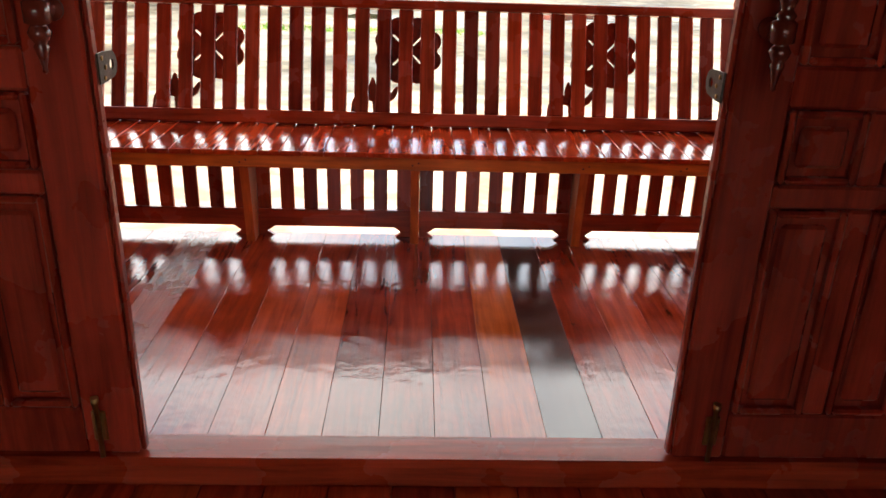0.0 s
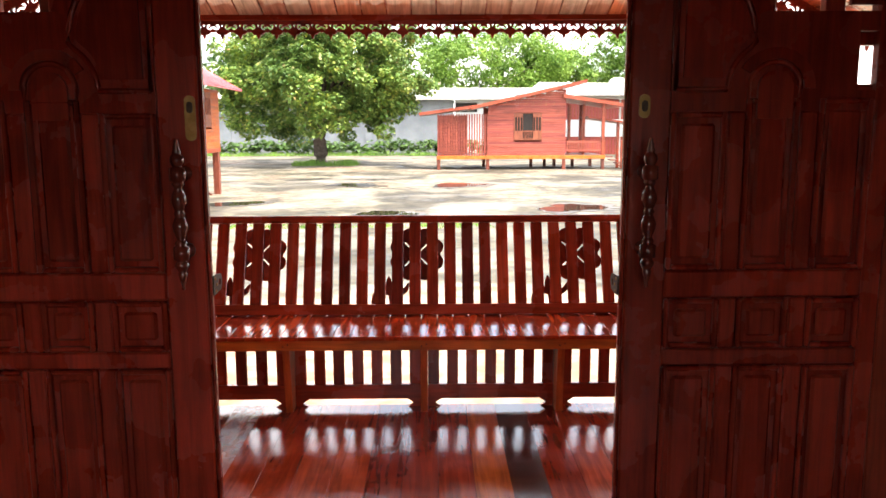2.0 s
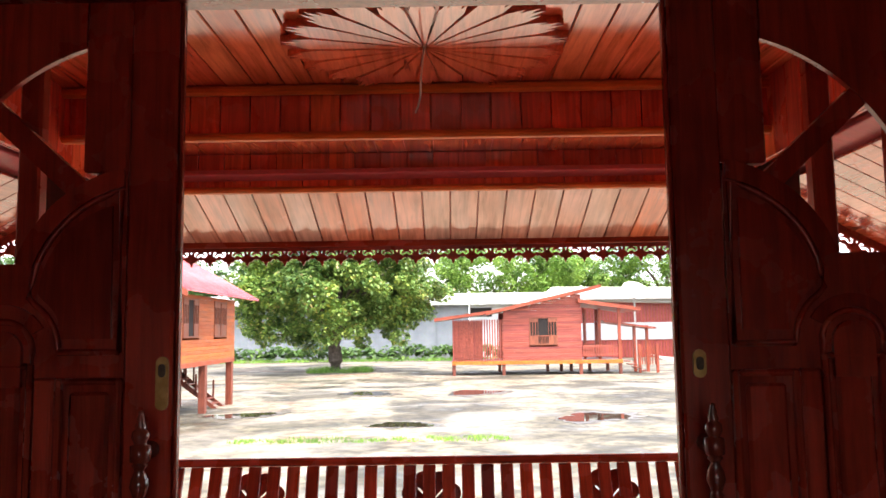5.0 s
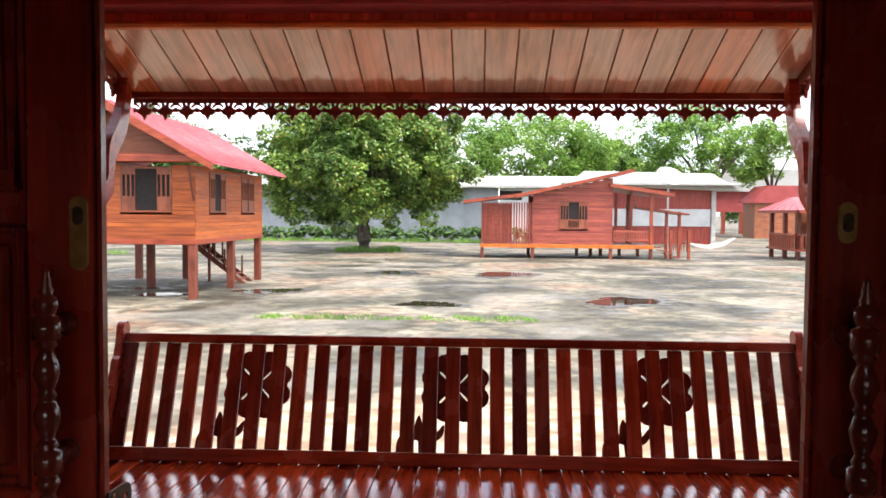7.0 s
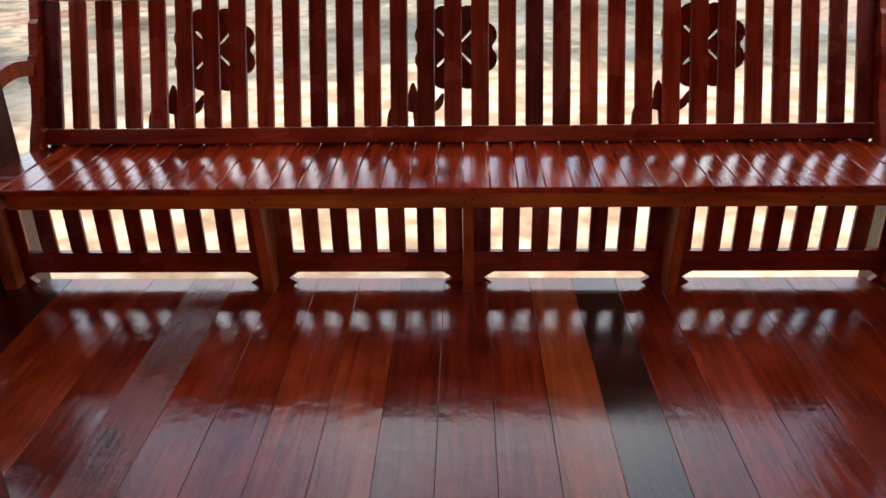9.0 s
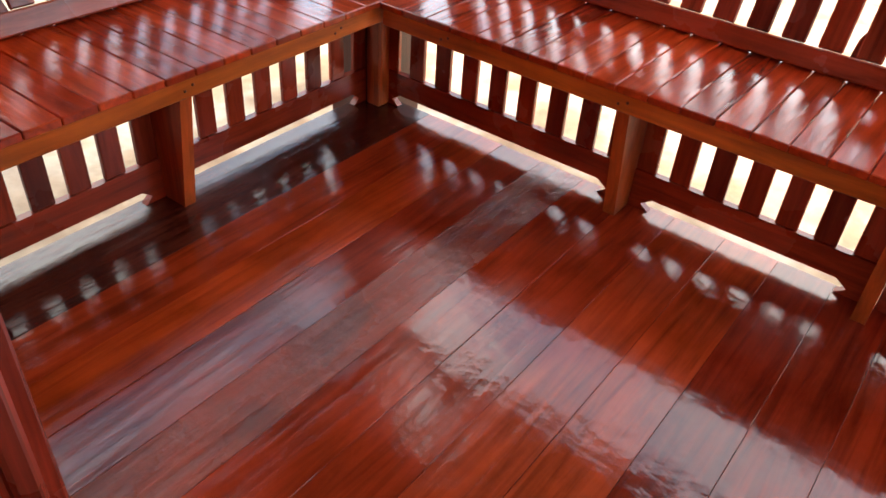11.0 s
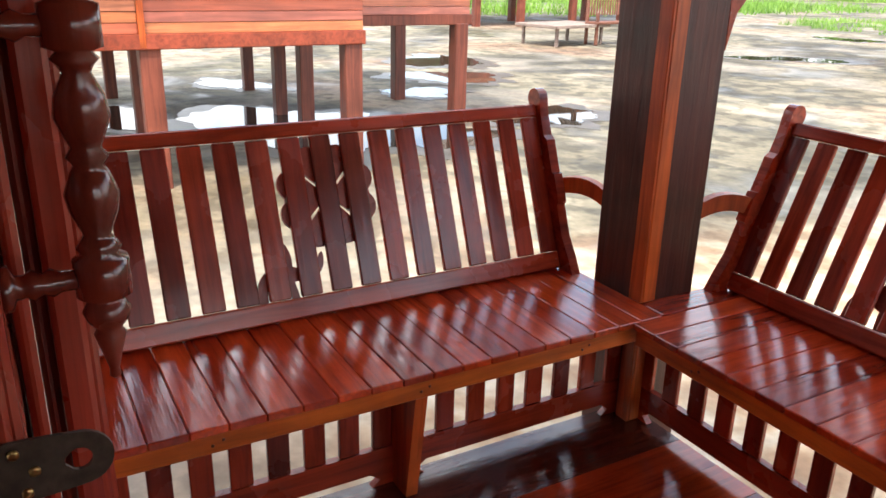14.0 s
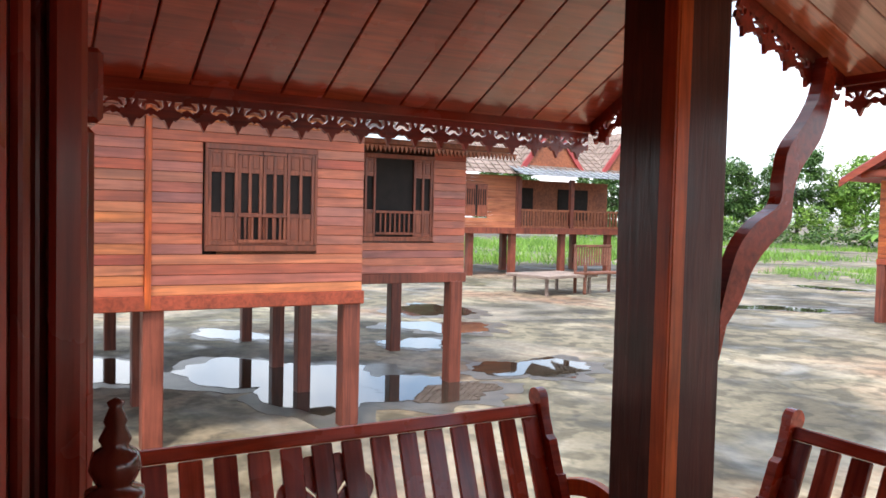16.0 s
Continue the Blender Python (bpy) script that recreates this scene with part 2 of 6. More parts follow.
bark = plain("tree_bark", (0.06, 0.045, 0.035), (0.14, 0.11, 0.085), 0.9, 0.0, 5, 0.6, distance=0.05)


def leaves(name, stops):
    m, n, l, out = blank(name)
    rnd = n.new("ShaderNodeNewGeometry").outputs["Random Per Island"]
    r = ramp(n, stops)
    l.new(rnd, r.inputs["Fac"])
    place, big = n.new("ShaderNodeTexCoord"), n.new("ShaderNodeTexNoise")
    big.inputs["Scale"].default_value = 0.35
    l.new(place.outputs["Object"], big.inputs["Vector"])
    tone = ramp(n, [(0.35, (0.6, 0.68, 0.6)), (0.65, (1.25, 1.2, 1.0))])
    l.new(big.outputs["Fac"], tone.inputs["Fac"])
    l.new(blend(n, l, "MULTIPLY", 1.0, r.outputs["Color"], tone.outputs["Color"]), out.inputs["Base Color"])
    out.inputs["Roughness"].default_value = 0.5
    glow = n.new("ShaderNodeBsdfTranslucent")
    mixed = n.new("ShaderNodeMixShader")
    mixed.inputs[0].default_value = 0.35
    l.new(out.inputs["Base Color"].links[0].from_socket, glow.inputs["Color"])
    l.new(out.outputs[0], mixed.inputs[1])
    l.new(glow.outputs[0], mixed.inputs[2])
    l.new(mixed.outputs[0], n["Material Output"].inputs["Surface"])
    return m


mango_leaf = leaves("mango_leaves", [(0.0, (0.104, 0.200, 0.052)), (0.45, (0.176, 0.293, 0.071)), (0.8, (0.282, 0.388, 0.118)), (0.93, (0.469, 0.563, 0.118)), (1.0, (0.398, 0.282, 0.140))])
light_leaf = leaves("light_leaves", [(0.0, (0.135, 0.255, 0.053)), (0.6, (0.225, 0.375, 0.075)), (1.0, (0.330, 0.480, 0.105))])
wood_leaf = leaves("woodland_leaves", [(0.0, (0.050, 0.110, 0.036)), (0.6, (0.095, 0.180, 0.052)), (1.0, (0.170, 0.280, 0.080))])
grass_leaf = leaves("grass_blades", [(0.0, (0.112, 0.237, 0.037)), (0.6, (0.188, 0.350, 0.056)), (1.0, (0.275, 0.450, 0.088))])

# wet, patchy concrete yard
yard, n, l, out = blank("stained_concrete_yard")
place = n.new("ShaderNodeTexCoord")


def yard_noise(size, detail, distortion=0.0):
    t = n.new("ShaderNodeTexNoise")
    t.inputs["Scale"].default_value, t.inputs["Detail"].default_value, t.inputs["Distortion"].default_value = size, detail, distortion
    l.new(place.outputs["Object"], t.inputs["Vector"])
    return t.outputs["Fac"]


patches, streaks, specks, moss, clay = yard_noise(0.2, 12, 0.9), yard_noise(0.6, 12, 0.9), yard_noise(9.0, 8), yard_noise(0.09, 7, 0.5), yard_noise(0.2, 7, 0.6)
tone = ramp(n, [(0.40, (0.066, 0.057, 0.040)), (0.46, (0.122, 0.106, 0.075)), (0.52, (0.18, 0.157, 0.114)), (0.58, (0.27, 0.240, 0.182))])
l.new(patches, tone.inputs["Fac"])
wet = ramp(n, [(0.44, (0.60, 0.59, 0.53)), (0.48, (0.96, 0.95, 0.93)), (0.58, (1.12, 1.10, 1.06))])
l.new(streaks, wet.inputs["Fac"])
col = blend(n, l, "MULTIPLY", 0.9, tone.outputs["Color"], wet.outputs["Color"])
clay_mask = ramp(n, [(0.52, (0, 0, 0)), (0.66, (0.75, 0.75, 0.75))])
l.new(clay, clay_mask.inputs["Fac"])
col = blend(n, l, "MIX", clay_mask.outputs["Color"], col, (0.21, 0.112, 0.066))
moss_mask = ramp(n, [(0.56, (0, 0, 0)), (0.70, (0.6, 0.6, 0.6))])
l.new(moss, moss_mask.inputs["Fac"])
col = blend(n, l, "MIX", moss_mask.outputs["Color"], col, (0.06, 0.066, 0.028))
mottle, crack_bed = yard_noise(2.2, 12, 0.4), yard_noise(0.33, 12, 0.7)
mottled = ramp(n, [(0.43, (0.52, 0.52, 0.48)), (0.49, (0.96, 0.97, 0.94)), (0.55, (1.28, 1.27, 1.22))])
l.new(mottle, mottled.inputs["Fac"])
col = blend(n, l, "MULTIPLY", 0.8, col, mottled.outputs["Color"])
washed = ramp(n, [(0.51, (0, 0, 0)), (0.62, (0.5, 0.5, 0.5))])
l.new(crack_bed, washed.inputs["Fac"])
col = blend(n, l, "MIX", washed.outputs["Color"], col, (0.29, 0.262, 0.22))
# pale orange sand spread before the porch steps
at_porch, disc = n.new("ShaderNodeMapping"), n.new("ShaderNodeTexGradient")
at_porch.vector_type = "TEXTURE"
at_porch.inputs["Location"].default_value, at_porch.inputs["Scale"].default_value = (1.6, 6.0, 0), (8.5, 6.2, 1)
disc.gradient_type = "SPHERICAL"
l.new(place.outputs["Object"], at_porch.inputs["Vector"])
l.new(at_porch.outputs["Vector"], disc.inputs["Vector"])
ragged = n.new("ShaderNodeMath")
ragged.operation = "MULTIPLY_ADD"
ragged.inputs[1].default_value = 0.7
l.new(crack_bed, ragged.inputs[0])
l.new(disc.outputs["Fac"], ragged.inputs[2])
sand_mask = ramp(n, [(0.42, (0, 0, 0)), (0.62, (0.9, 0.9, 0.9))])
l.new(ragged.outputs[0], sand_mask.inputs["Fac"])
sandy = ramp(n, [(0.40, (0.32, 0.195, 0.11)), (0.5, (0.43, 0.305, 0.19)), (0.60, (0.50, 0.41, 0.30))])
l.new(mottle, sandy.inputs["Fac"])
col = blend(n, l, "MIX", sand_mask.outputs["Color"], col, sandy.outputs["Color"])
grit = ramp(n, [(0.3, (0.62, 0.62, 0.60)), (0.7, (1.03, 1.03, 1.01))])
l.new(specks, grit.inputs["Fac"])
col = blend(n, l, "MULTIPLY", 0.8, col, grit.outputs["Color"])
l.new(col, out.inputs["Base Color"])
damp = n.new("ShaderNodeMapRange")
damp.inputs["From Min"].default_value, damp.inputs["From Max"].default_value = 0.34, 0.5
damp.inputs["To Min"].default_value, damp.inputs["To Max"].default_value = 0.42, 0.9
l.new(streaks, damp.inputs["Value"])
l.new(damp.outputs["Result"], out.inputs["Roughness"])
rough_bump = n.new("ShaderNodeBump")
rough_bump.inputs["Strength"].default_value, rough_bump.inputs["Distance"].default_value = 0.25, 0.02
l.new(specks, rough_bump.inputs["Height"])
l.new(rough_bump.outputs["Normal"], out.inputs["Normal"])

damp_edge = plain("damp_concrete", (0.05, 0.042, 0.032), (0.10, 0.085, 0.064), 0.4, 0.0, 2.5, 0.2)
water, n, l, out = blank("puddle_water")
out.inputs["Base Color"].default_value = (0.035, 0.028, 0.02, 1)
out.inputs["Roughness"].default_value, out.inputs["IOR"].default_value = 0.02, 1.4
ripple, ripple_bump = n.new("ShaderNodeTexNoise"), n.new("ShaderNodeBump")
ripple.inputs["Scale"].default_value = 5.0
ripple_bump.inputs["Strength"].default_value, ripple_bump.inputs["Distance"].default_value = 0.04, 0.01
l.new(ripple.outputs["Fac"], ripple_bump.inputs["Height"])
l.new(ripple_bump.outputs["Normal"], out.inputs["Normal"])


# ---- building helpers ----
def part(name, bm, material, parent=None, label="", m=None):
    """Links a bmesh as one mesh object, under a thing or a part if one is given."""
    me = bpy.data.meshes.new(name)
    bmesh.ops.recalc_face_normals(bm, faces=bm.faces[:])
    bm.to_mesh(me)
    bm.free()
    me.materials.append(material)
    ob = new(name, me)
    if parent is not None:
        ob.parent = parent
    if m is not None:
        ob.matrix_basis = m
    if label:
        ob["label"] = label
    return ob


def share(name, source, parent, m, label=""):
    """Another object on the mesh of source."""
    ob = new(name, source.data)
    ob.parent = parent
    ob.matrix_basis = m
    if label:
        ob["label"] = label
    return ob


def thing(name, label, category, m=None, group="", kind=""):
    ob = new(name)
    ob.empty_display_size = 0.1
    if m is not None:
        ob.matrix_basis = m
    return tagged(ob, label, category, group, kind)


def block(bm, lo, hi, bevel=0.0, m=None):
    """A box between two corners, its edges taken off."""
    size = [h - k for h, k in zip(hi, lo)]
    at = Matrix.Translation([(h + k) / 2 for h, k in zip(hi, lo)]) @ Matrix.Diagonal((*size, 1))
    b = min(bevel, 0.45 * min(abs(s) for s in size))
    if b <= 0:
        made = bmesh.ops.create_cube(bm, size=1, matrix=at)["verts"]
        if m is not None:
            bmesh.ops.transform(bm, matrix=m, verts=made)
        return
    x, y, z = [s / 2 for s in size]
    c = [(h + k) / 2 for h, k in zip(hi, lo)]
    v = {}
    for sx in (-1, 1):
        for sy in (-1, 1):
            for sz in (-1, 1):
                for a in range(3):
                    q = [sx * (x - b * (a != 0)), sy * (y - b * (a != 1)), sz * (z - b * (a != 2))]
                    q = Vector([q[i] + c[i] for i in range(3)])
                    v[sx, sy, sz, a] = bm.verts.new(m @ q if m is not None else q)
    for a in range(3):
        i, j = [k for k in range(3) if k != a]
        for s in (-1, 1):
            ring = []
            for p, q in ((-1, -1), (1, -1), (1, 1), (-1, 1)):
                key = [0, 0, 0]
                key[a], key[i], key[j] = s, p, q
                ring.append(v[key[0], key[1], key[2], a])
            bm.faces.new(ring)
    for a in range(3):
        i, j = [k for k in range(3) if k != a]
        for p in (-1, 1):
            for q in (-1, 1):
                ring = []
                for s, f in ((-1, i), (1, i), (1, j), (-1, j)):
                    key = [0, 0, 0]
                    key[a], key[i], key[j] = s, p, q
                    ring.append(v[key[0], key[1], key[2], f])
                bm.faces.new(ring)
    for sx in (-1, 1):
        for sy in (-1, 1):
            for sz in (-1, 1):
                bm.faces.new([v[sx, sy, sz, a] for a in range(3)])


def boxed(lo, hi, bevel=0.0):
    bm = bmesh.new()
    block(bm, lo, hi, bevel)
    return bm


def slab(bm, outline, depth, m):
    """A flat outline of (u, v) given a thickness: u, v and depth become x, y and z of m."""
    a = [bm.verts.new(m @ Vector((u, v, 0))) for u, v in outline]
    b = [bm.verts.new(m @ Vector((u, v, depth))) for u, v in outline]
    bm.faces.new(a[::-1])
    bm.faces.new(b)
    for i in range(len(a)):
        j = (i + 1) % len(a)
        bm.faces.new((a[i], a[j], b[j], b[i]))


def turned(bm, profile, m, sides=16):
    """A turned shape: (radius, height) pairs about the z axis of m."""
    rings = []
    for r, z in profile:
        rings.append([bm.verts.new(m @ Vector((r * math.cos(2 * math.pi * k / sides), r * math.sin(2 * math.pi * k / sides), z))) for k in range(sides)])
    for p, q in zip(rings, rings[1:]):
        for k in range(sides):
            j = (k + 1) % sides
            bm.faces.new((p[k], p[j], q[j], q[k])).smooth = True
    bm.faces.new(rings[0][::-1])
    bm.faces.new(rings[-1])


def rod(bm, points, radii, sides=8):
    """A tapered round rod through points."""
    rings = []
    for i, p in enumerate(points):
        a, b = points[max(i - 1, 0)], points[min(i + 1, len(points) - 1)]
        q = (Vector(b) - Vector(a)).to_track_quat("Z", "Y").to_matrix()
        rings.append([bm.verts.new(Vector(p) + q @ Vector((radii[i] * math.cos(2 * math.pi * k / sides), radii[i] * math.sin(2 * math.pi * k / sides), 0))) for k in range(sides)])
    for p, q in zip(rings, rings[1:]):
        for k in range(sides):
            j = (k + 1) % sides
            bm.faces.new((p[k], p[j], q[j], q[k])).smooth = True
    bm.faces.new(rings[0][::-1])
    bm.faces.new(rings[-1])


def arc(cx, cy, r, a0, a1, count=10):
    return [(cx + r * math.cos(radians(a0 + (a1 - a0) * k / count)), cy + r * math.sin(radians(a0 + (a1 - a0) * k / count))) for k in range(count + 1)]


def smoothed(points, steps=4):
    """A flowing curve through points."""
    out = []
    for i in range(len(points) - 1):
        p0, p1, p2, p3 = (Vector(points[min(max(i + d, 0), len(points) - 1)]) for d in (-1, 0, 1, 2))
        for k in range(steps):
            t = k / steps
            out.append(tuple(0.5 * (2 * p1 + (p2 - p0) * t + (2 * p0 - 5 * p1 + 4 * p2 - p3) * t * t + (3 * p1 - p0 - 3 * p2 + p3) * t ** 3)))
    return out + [tuple(points[-1])]


UPRIGHT_X = Matrix(((1, 0, 0, 0), (0, 0, 1, 0), (0, 1, 0, 0), (0, 0, 0, 1)))    # u -> x, v -> z, depth -> y
UPRIGHT_Y = Matrix(((0, 0, 1, 0), (1, 0, 0, 0), (0, 1, 0, 0), (0, 0, 0, 1)))    # u -> y, v -> z, depth -> x
TURN_Z = Matrix.Rotation(radians(90), 4, "Z")

# ---- ground ----
bm = bmesh.new()
bmesh.ops.create_grid(bm, x_segments=8, y_segments=8, size=2500)
tagged(part("ground", bm, yard, m=pose(0, 0, GROUND)), "stained damp concrete yard with pale and mossy patches", "ground", kind="structure")

# ---- porch structure ----
E_FRONT, E_LEFT, E_RIGHT = 2.765, -1.80, 1.67
porch_floor = tagged(part("floor", boxed((E_LEFT, WALL_IN, -0.14), (E_RIGHT, E_FRONT - 0.02, -0.03)), post_wood), "porch floor of glossy red-brown varnished boards", "floor", kind="structure")

# room: floor, walls and ceiling behind the doors
room_floor = tagged(part("floor_room", boxed((-3.2, -4.2, ROOM_FLOOR - 0.14), (3.2, 0.85, ROOM_FLOOR - 0.03)), post_wood), "room floor of dark red boards", "floor", kind="structure")


def board_wall(bm, x0, x1, y0, y1, z0, z1, along, step=0.16):
    """Upright boards side by side."""
    a, b = (x0, x1) if along == "X" else (y0, y1)
    count = max(1, round((b - a) / step))
    w = (b - a) / count
    for k in range(count):
        p, q = a + k * w + 0.002, a + (k + 1) * w - 0.002
        block(bm, (p, y0, z0) if along == "X" else (x0, p, z0), (q, y1, z1) if along == "X" else (x1, q, z1), 0.004)


for name, spec in (("wall_west", (-3.3, -3.2, -4.2, 0.93, -0.2, 3.1, "Y")), ("wall_east", (3.2, 3.3, -4.2, 0.93, -0.2, 3.1, "Y")), ("wall_south", (-3.3, -1.5, -4.3, -4.2, -0.2, 3.1, "X"))):
    bm = bmesh.new()
    board_wall(bm, *spec)
    tagged(part(name, bm, room_wood), "inner wall of dark upright boards", "wall", kind="structure")
# unseen gap added in this wall so daylight reaches the door leaves
bm = bmesh.new()
board_wall(bm, 1.5, 3.3, -4.3, -4.2, -0.2, 3.1, "X")
board_wall(bm, -1.5, 1.5, -4.3, -4.2, -0.2, 0.9, "X")
board_wall(bm, -1.5, 1.5, -4.3, -4.2, 1.9, 3.1, "X")
tagged(part("wall_south_window", bm, room_wood), "inner wall of dark boards round an unseen opening added for daylight", "wall", kind="structure")
tagged(part("ceiling_room", boxed((-3.3, -4.3, 3.1), (3.3, 1.0, 3.2)), room_wood), "dark wooden room ceiling", "ceiling", kind="structure")

# front wall of the house, with the door opening through it
bm = bmesh.new()
board_wall(bm, -3.3, -1.46, WALL_IN, WALL_OUT, -0.3, 3.1, "X")
board_wall(bm, 1.46, 3.3, WALL_IN, WALL_OUT, -0.3, 3.1, "X")
board_wall(bm, -1.46, 1.46, WALL_IN, WALL_OUT, 2.66, 3.1, "X")
tagged(part("wall_north", bm, room_wood), "front house wall of red-brown upright boards round the doorway", "wall", kind="structure")
# thick lintel and sill
tagged(part("lintel", boxed((-1.5, 0.80, 2.55), (1.5, 0.93, 2.78), 0.012), door_wood), "dark wooden lintel over the doorway", "lintel", kind="structure")
tagged(part("sill", boxed((-1.5, 0.84, ROOM_FLOOR - 0.06), (1.5, 0.955, 0.165), 0.014), rail_wood), "worn red wooden door sill", "sill", kind="structure")
tagged(part("step_board", boxed((-1.46, 0.958, -0.02), (1.46, 1.02, 0.12), 0.012), rail_wood), "red board along the foot of the door sill", "trim", kind="structure")

# fixed side lights beside the doorway, outside the sliding leaves
for side in (-1, 1):
    s = "left" if side < 0 else "right"
    frame_thing = thing("window_1" if side < 0 else "window_2", "fixed dark wooden side light with square panes above boards", "window", kind="structure")

    def bar(name, x0, x1, z0, z1, y0=0.952, y1=0.998):
        a, b = sorted((side * x0, side * x1))
        part(name, boxed((a, y0, z0), (b, y1, z1), 0.006), door_wood, frame_thing)
    bar("jamb", 0.80, 0.86, 0.166, 2.64, 0.944, 0.977)
    bar("jamb_bead", 0.772, 0.86, 0.166, 2.64, 0.911, 0.927)
    bar("groove", 0.835, 0.86, 0.166, 2.64, 0.9275, 0.9435)
    for x in (1.03, 1.24, 1.40):
        bar("mullion", x, x + 0.06, 1.86, 2.64)
    bar("rail", 0.862, 1.458, 1.78, 1.858)
    bar("board", 1.03, 1.30, 0.17, 1.776, 0.956, 0.99)
    bar("board", 0.864, 1.026, 0.17, 1.776, 0.956, 0.99)
    bar("board", 1.37, 1.456, 0.17, 1.56, 0.956, 0.99)
    if side < 0:
        bar("board", 1.302, 1.368, 0.17, 1.776, 0.956, 0.99)
    bar("head", 0.80, 1.458, 2.642, 2.66)

# ---- sliding door leaves ----
LEAF_IN, LEAF_OUT, LEAF_EDGE, LEAF_FAR = 0.862, 0.906, 0.634, 1.42
HANDLE = [(0.001, 0.0), (0.006, 0.004), (0.005, 0.012), (0.010, 0.03), (0.016, 0.05), (0.012, 0.055), (0.021, 0.066), (0.024, 0.075), (0.018, 0.085), (0.015, 0.088), (0.027, 0.092), (0.027, 0.128),
          (0.017, 0.133), (0.022, 0.140), (0.016, 0.147), (0.013, 0.152), (0.023, 0.175), (0.026, 0.192), (0.018, 0.212), (0.014, 0.218), (0.020, 0.226), (0.014, 0.234), (0.018, 0.242), (0.026, 0.262),
          (0.023, 0.280), (0.013, 0.300), (0.016, 0.306), (0.022, 0.312), (0.016, 0.318), (0.027, 0.322), (0.027, 0.358), (0.015, 0.362), (0.018, 0.366), (0.024, 0.378), (0.021, 0.392), (0.012, 0.398),
          (0.015, 0.404), (0.009, 0.416), (0.011, 0.420), (0.006, 0.432), (0.008, 0.437), (0.001, 0.441)]


def pull_handle(parent, x, y, z, out_way, stand=0.074, girth=0.88):
    """A turned door pull on two short spindles."""
    bm = bmesh.new()
    turned(bm, [(r * girth, h) for r, h in HANDLE], Matrix.Translation((x, y + out_way * stand, z)), 20)
    grip = part("pull_handle", bm, handle_wood, parent, "turned wooden pull handle with a glossy finish")
    for dz in (0.110, 0.340):
        bm = bmesh.new()
        turned(bm, [(0.022, 0.0), (0.022, 0.008), (0.012, 0.012), (0.011, 0.02), (0.016, 0.026), (0.010, 0.034), (0.014, 0.042), (0.010, 0.05), (0.010, stand - 0.014)], Matrix.Translation((x, y, z + dz)) @ Matrix.Rotation(radians(-90 * out_way), 4, "X"), 14)
        part("spindle", bm, handle_wood, grip)


def raised_panel(bm, x0, x1, z0, z1, y):
    """A fielded panel: a raised bead round a sunk margin and a raised field."""
    e = 0.016
    for lo, hi in (((x0, z0), (x0 + e, z1)), ((x1 - e, z0), (x1, z1)), ((x0 + e, z0), (x1 - e, z0 + e)), ((x0 + e, z1 - e), (x1 - e, z1))):
        block(bm, (lo[0], y - 0.022, lo[1]), (hi[0], y + 0.004, hi[1]), 0.006)
    block(bm, (x0 + 0.034, y - 0.014, z0 + 0.034), (x1 - 0.034, y + 0.004, z1 - 0.034), 0.012)


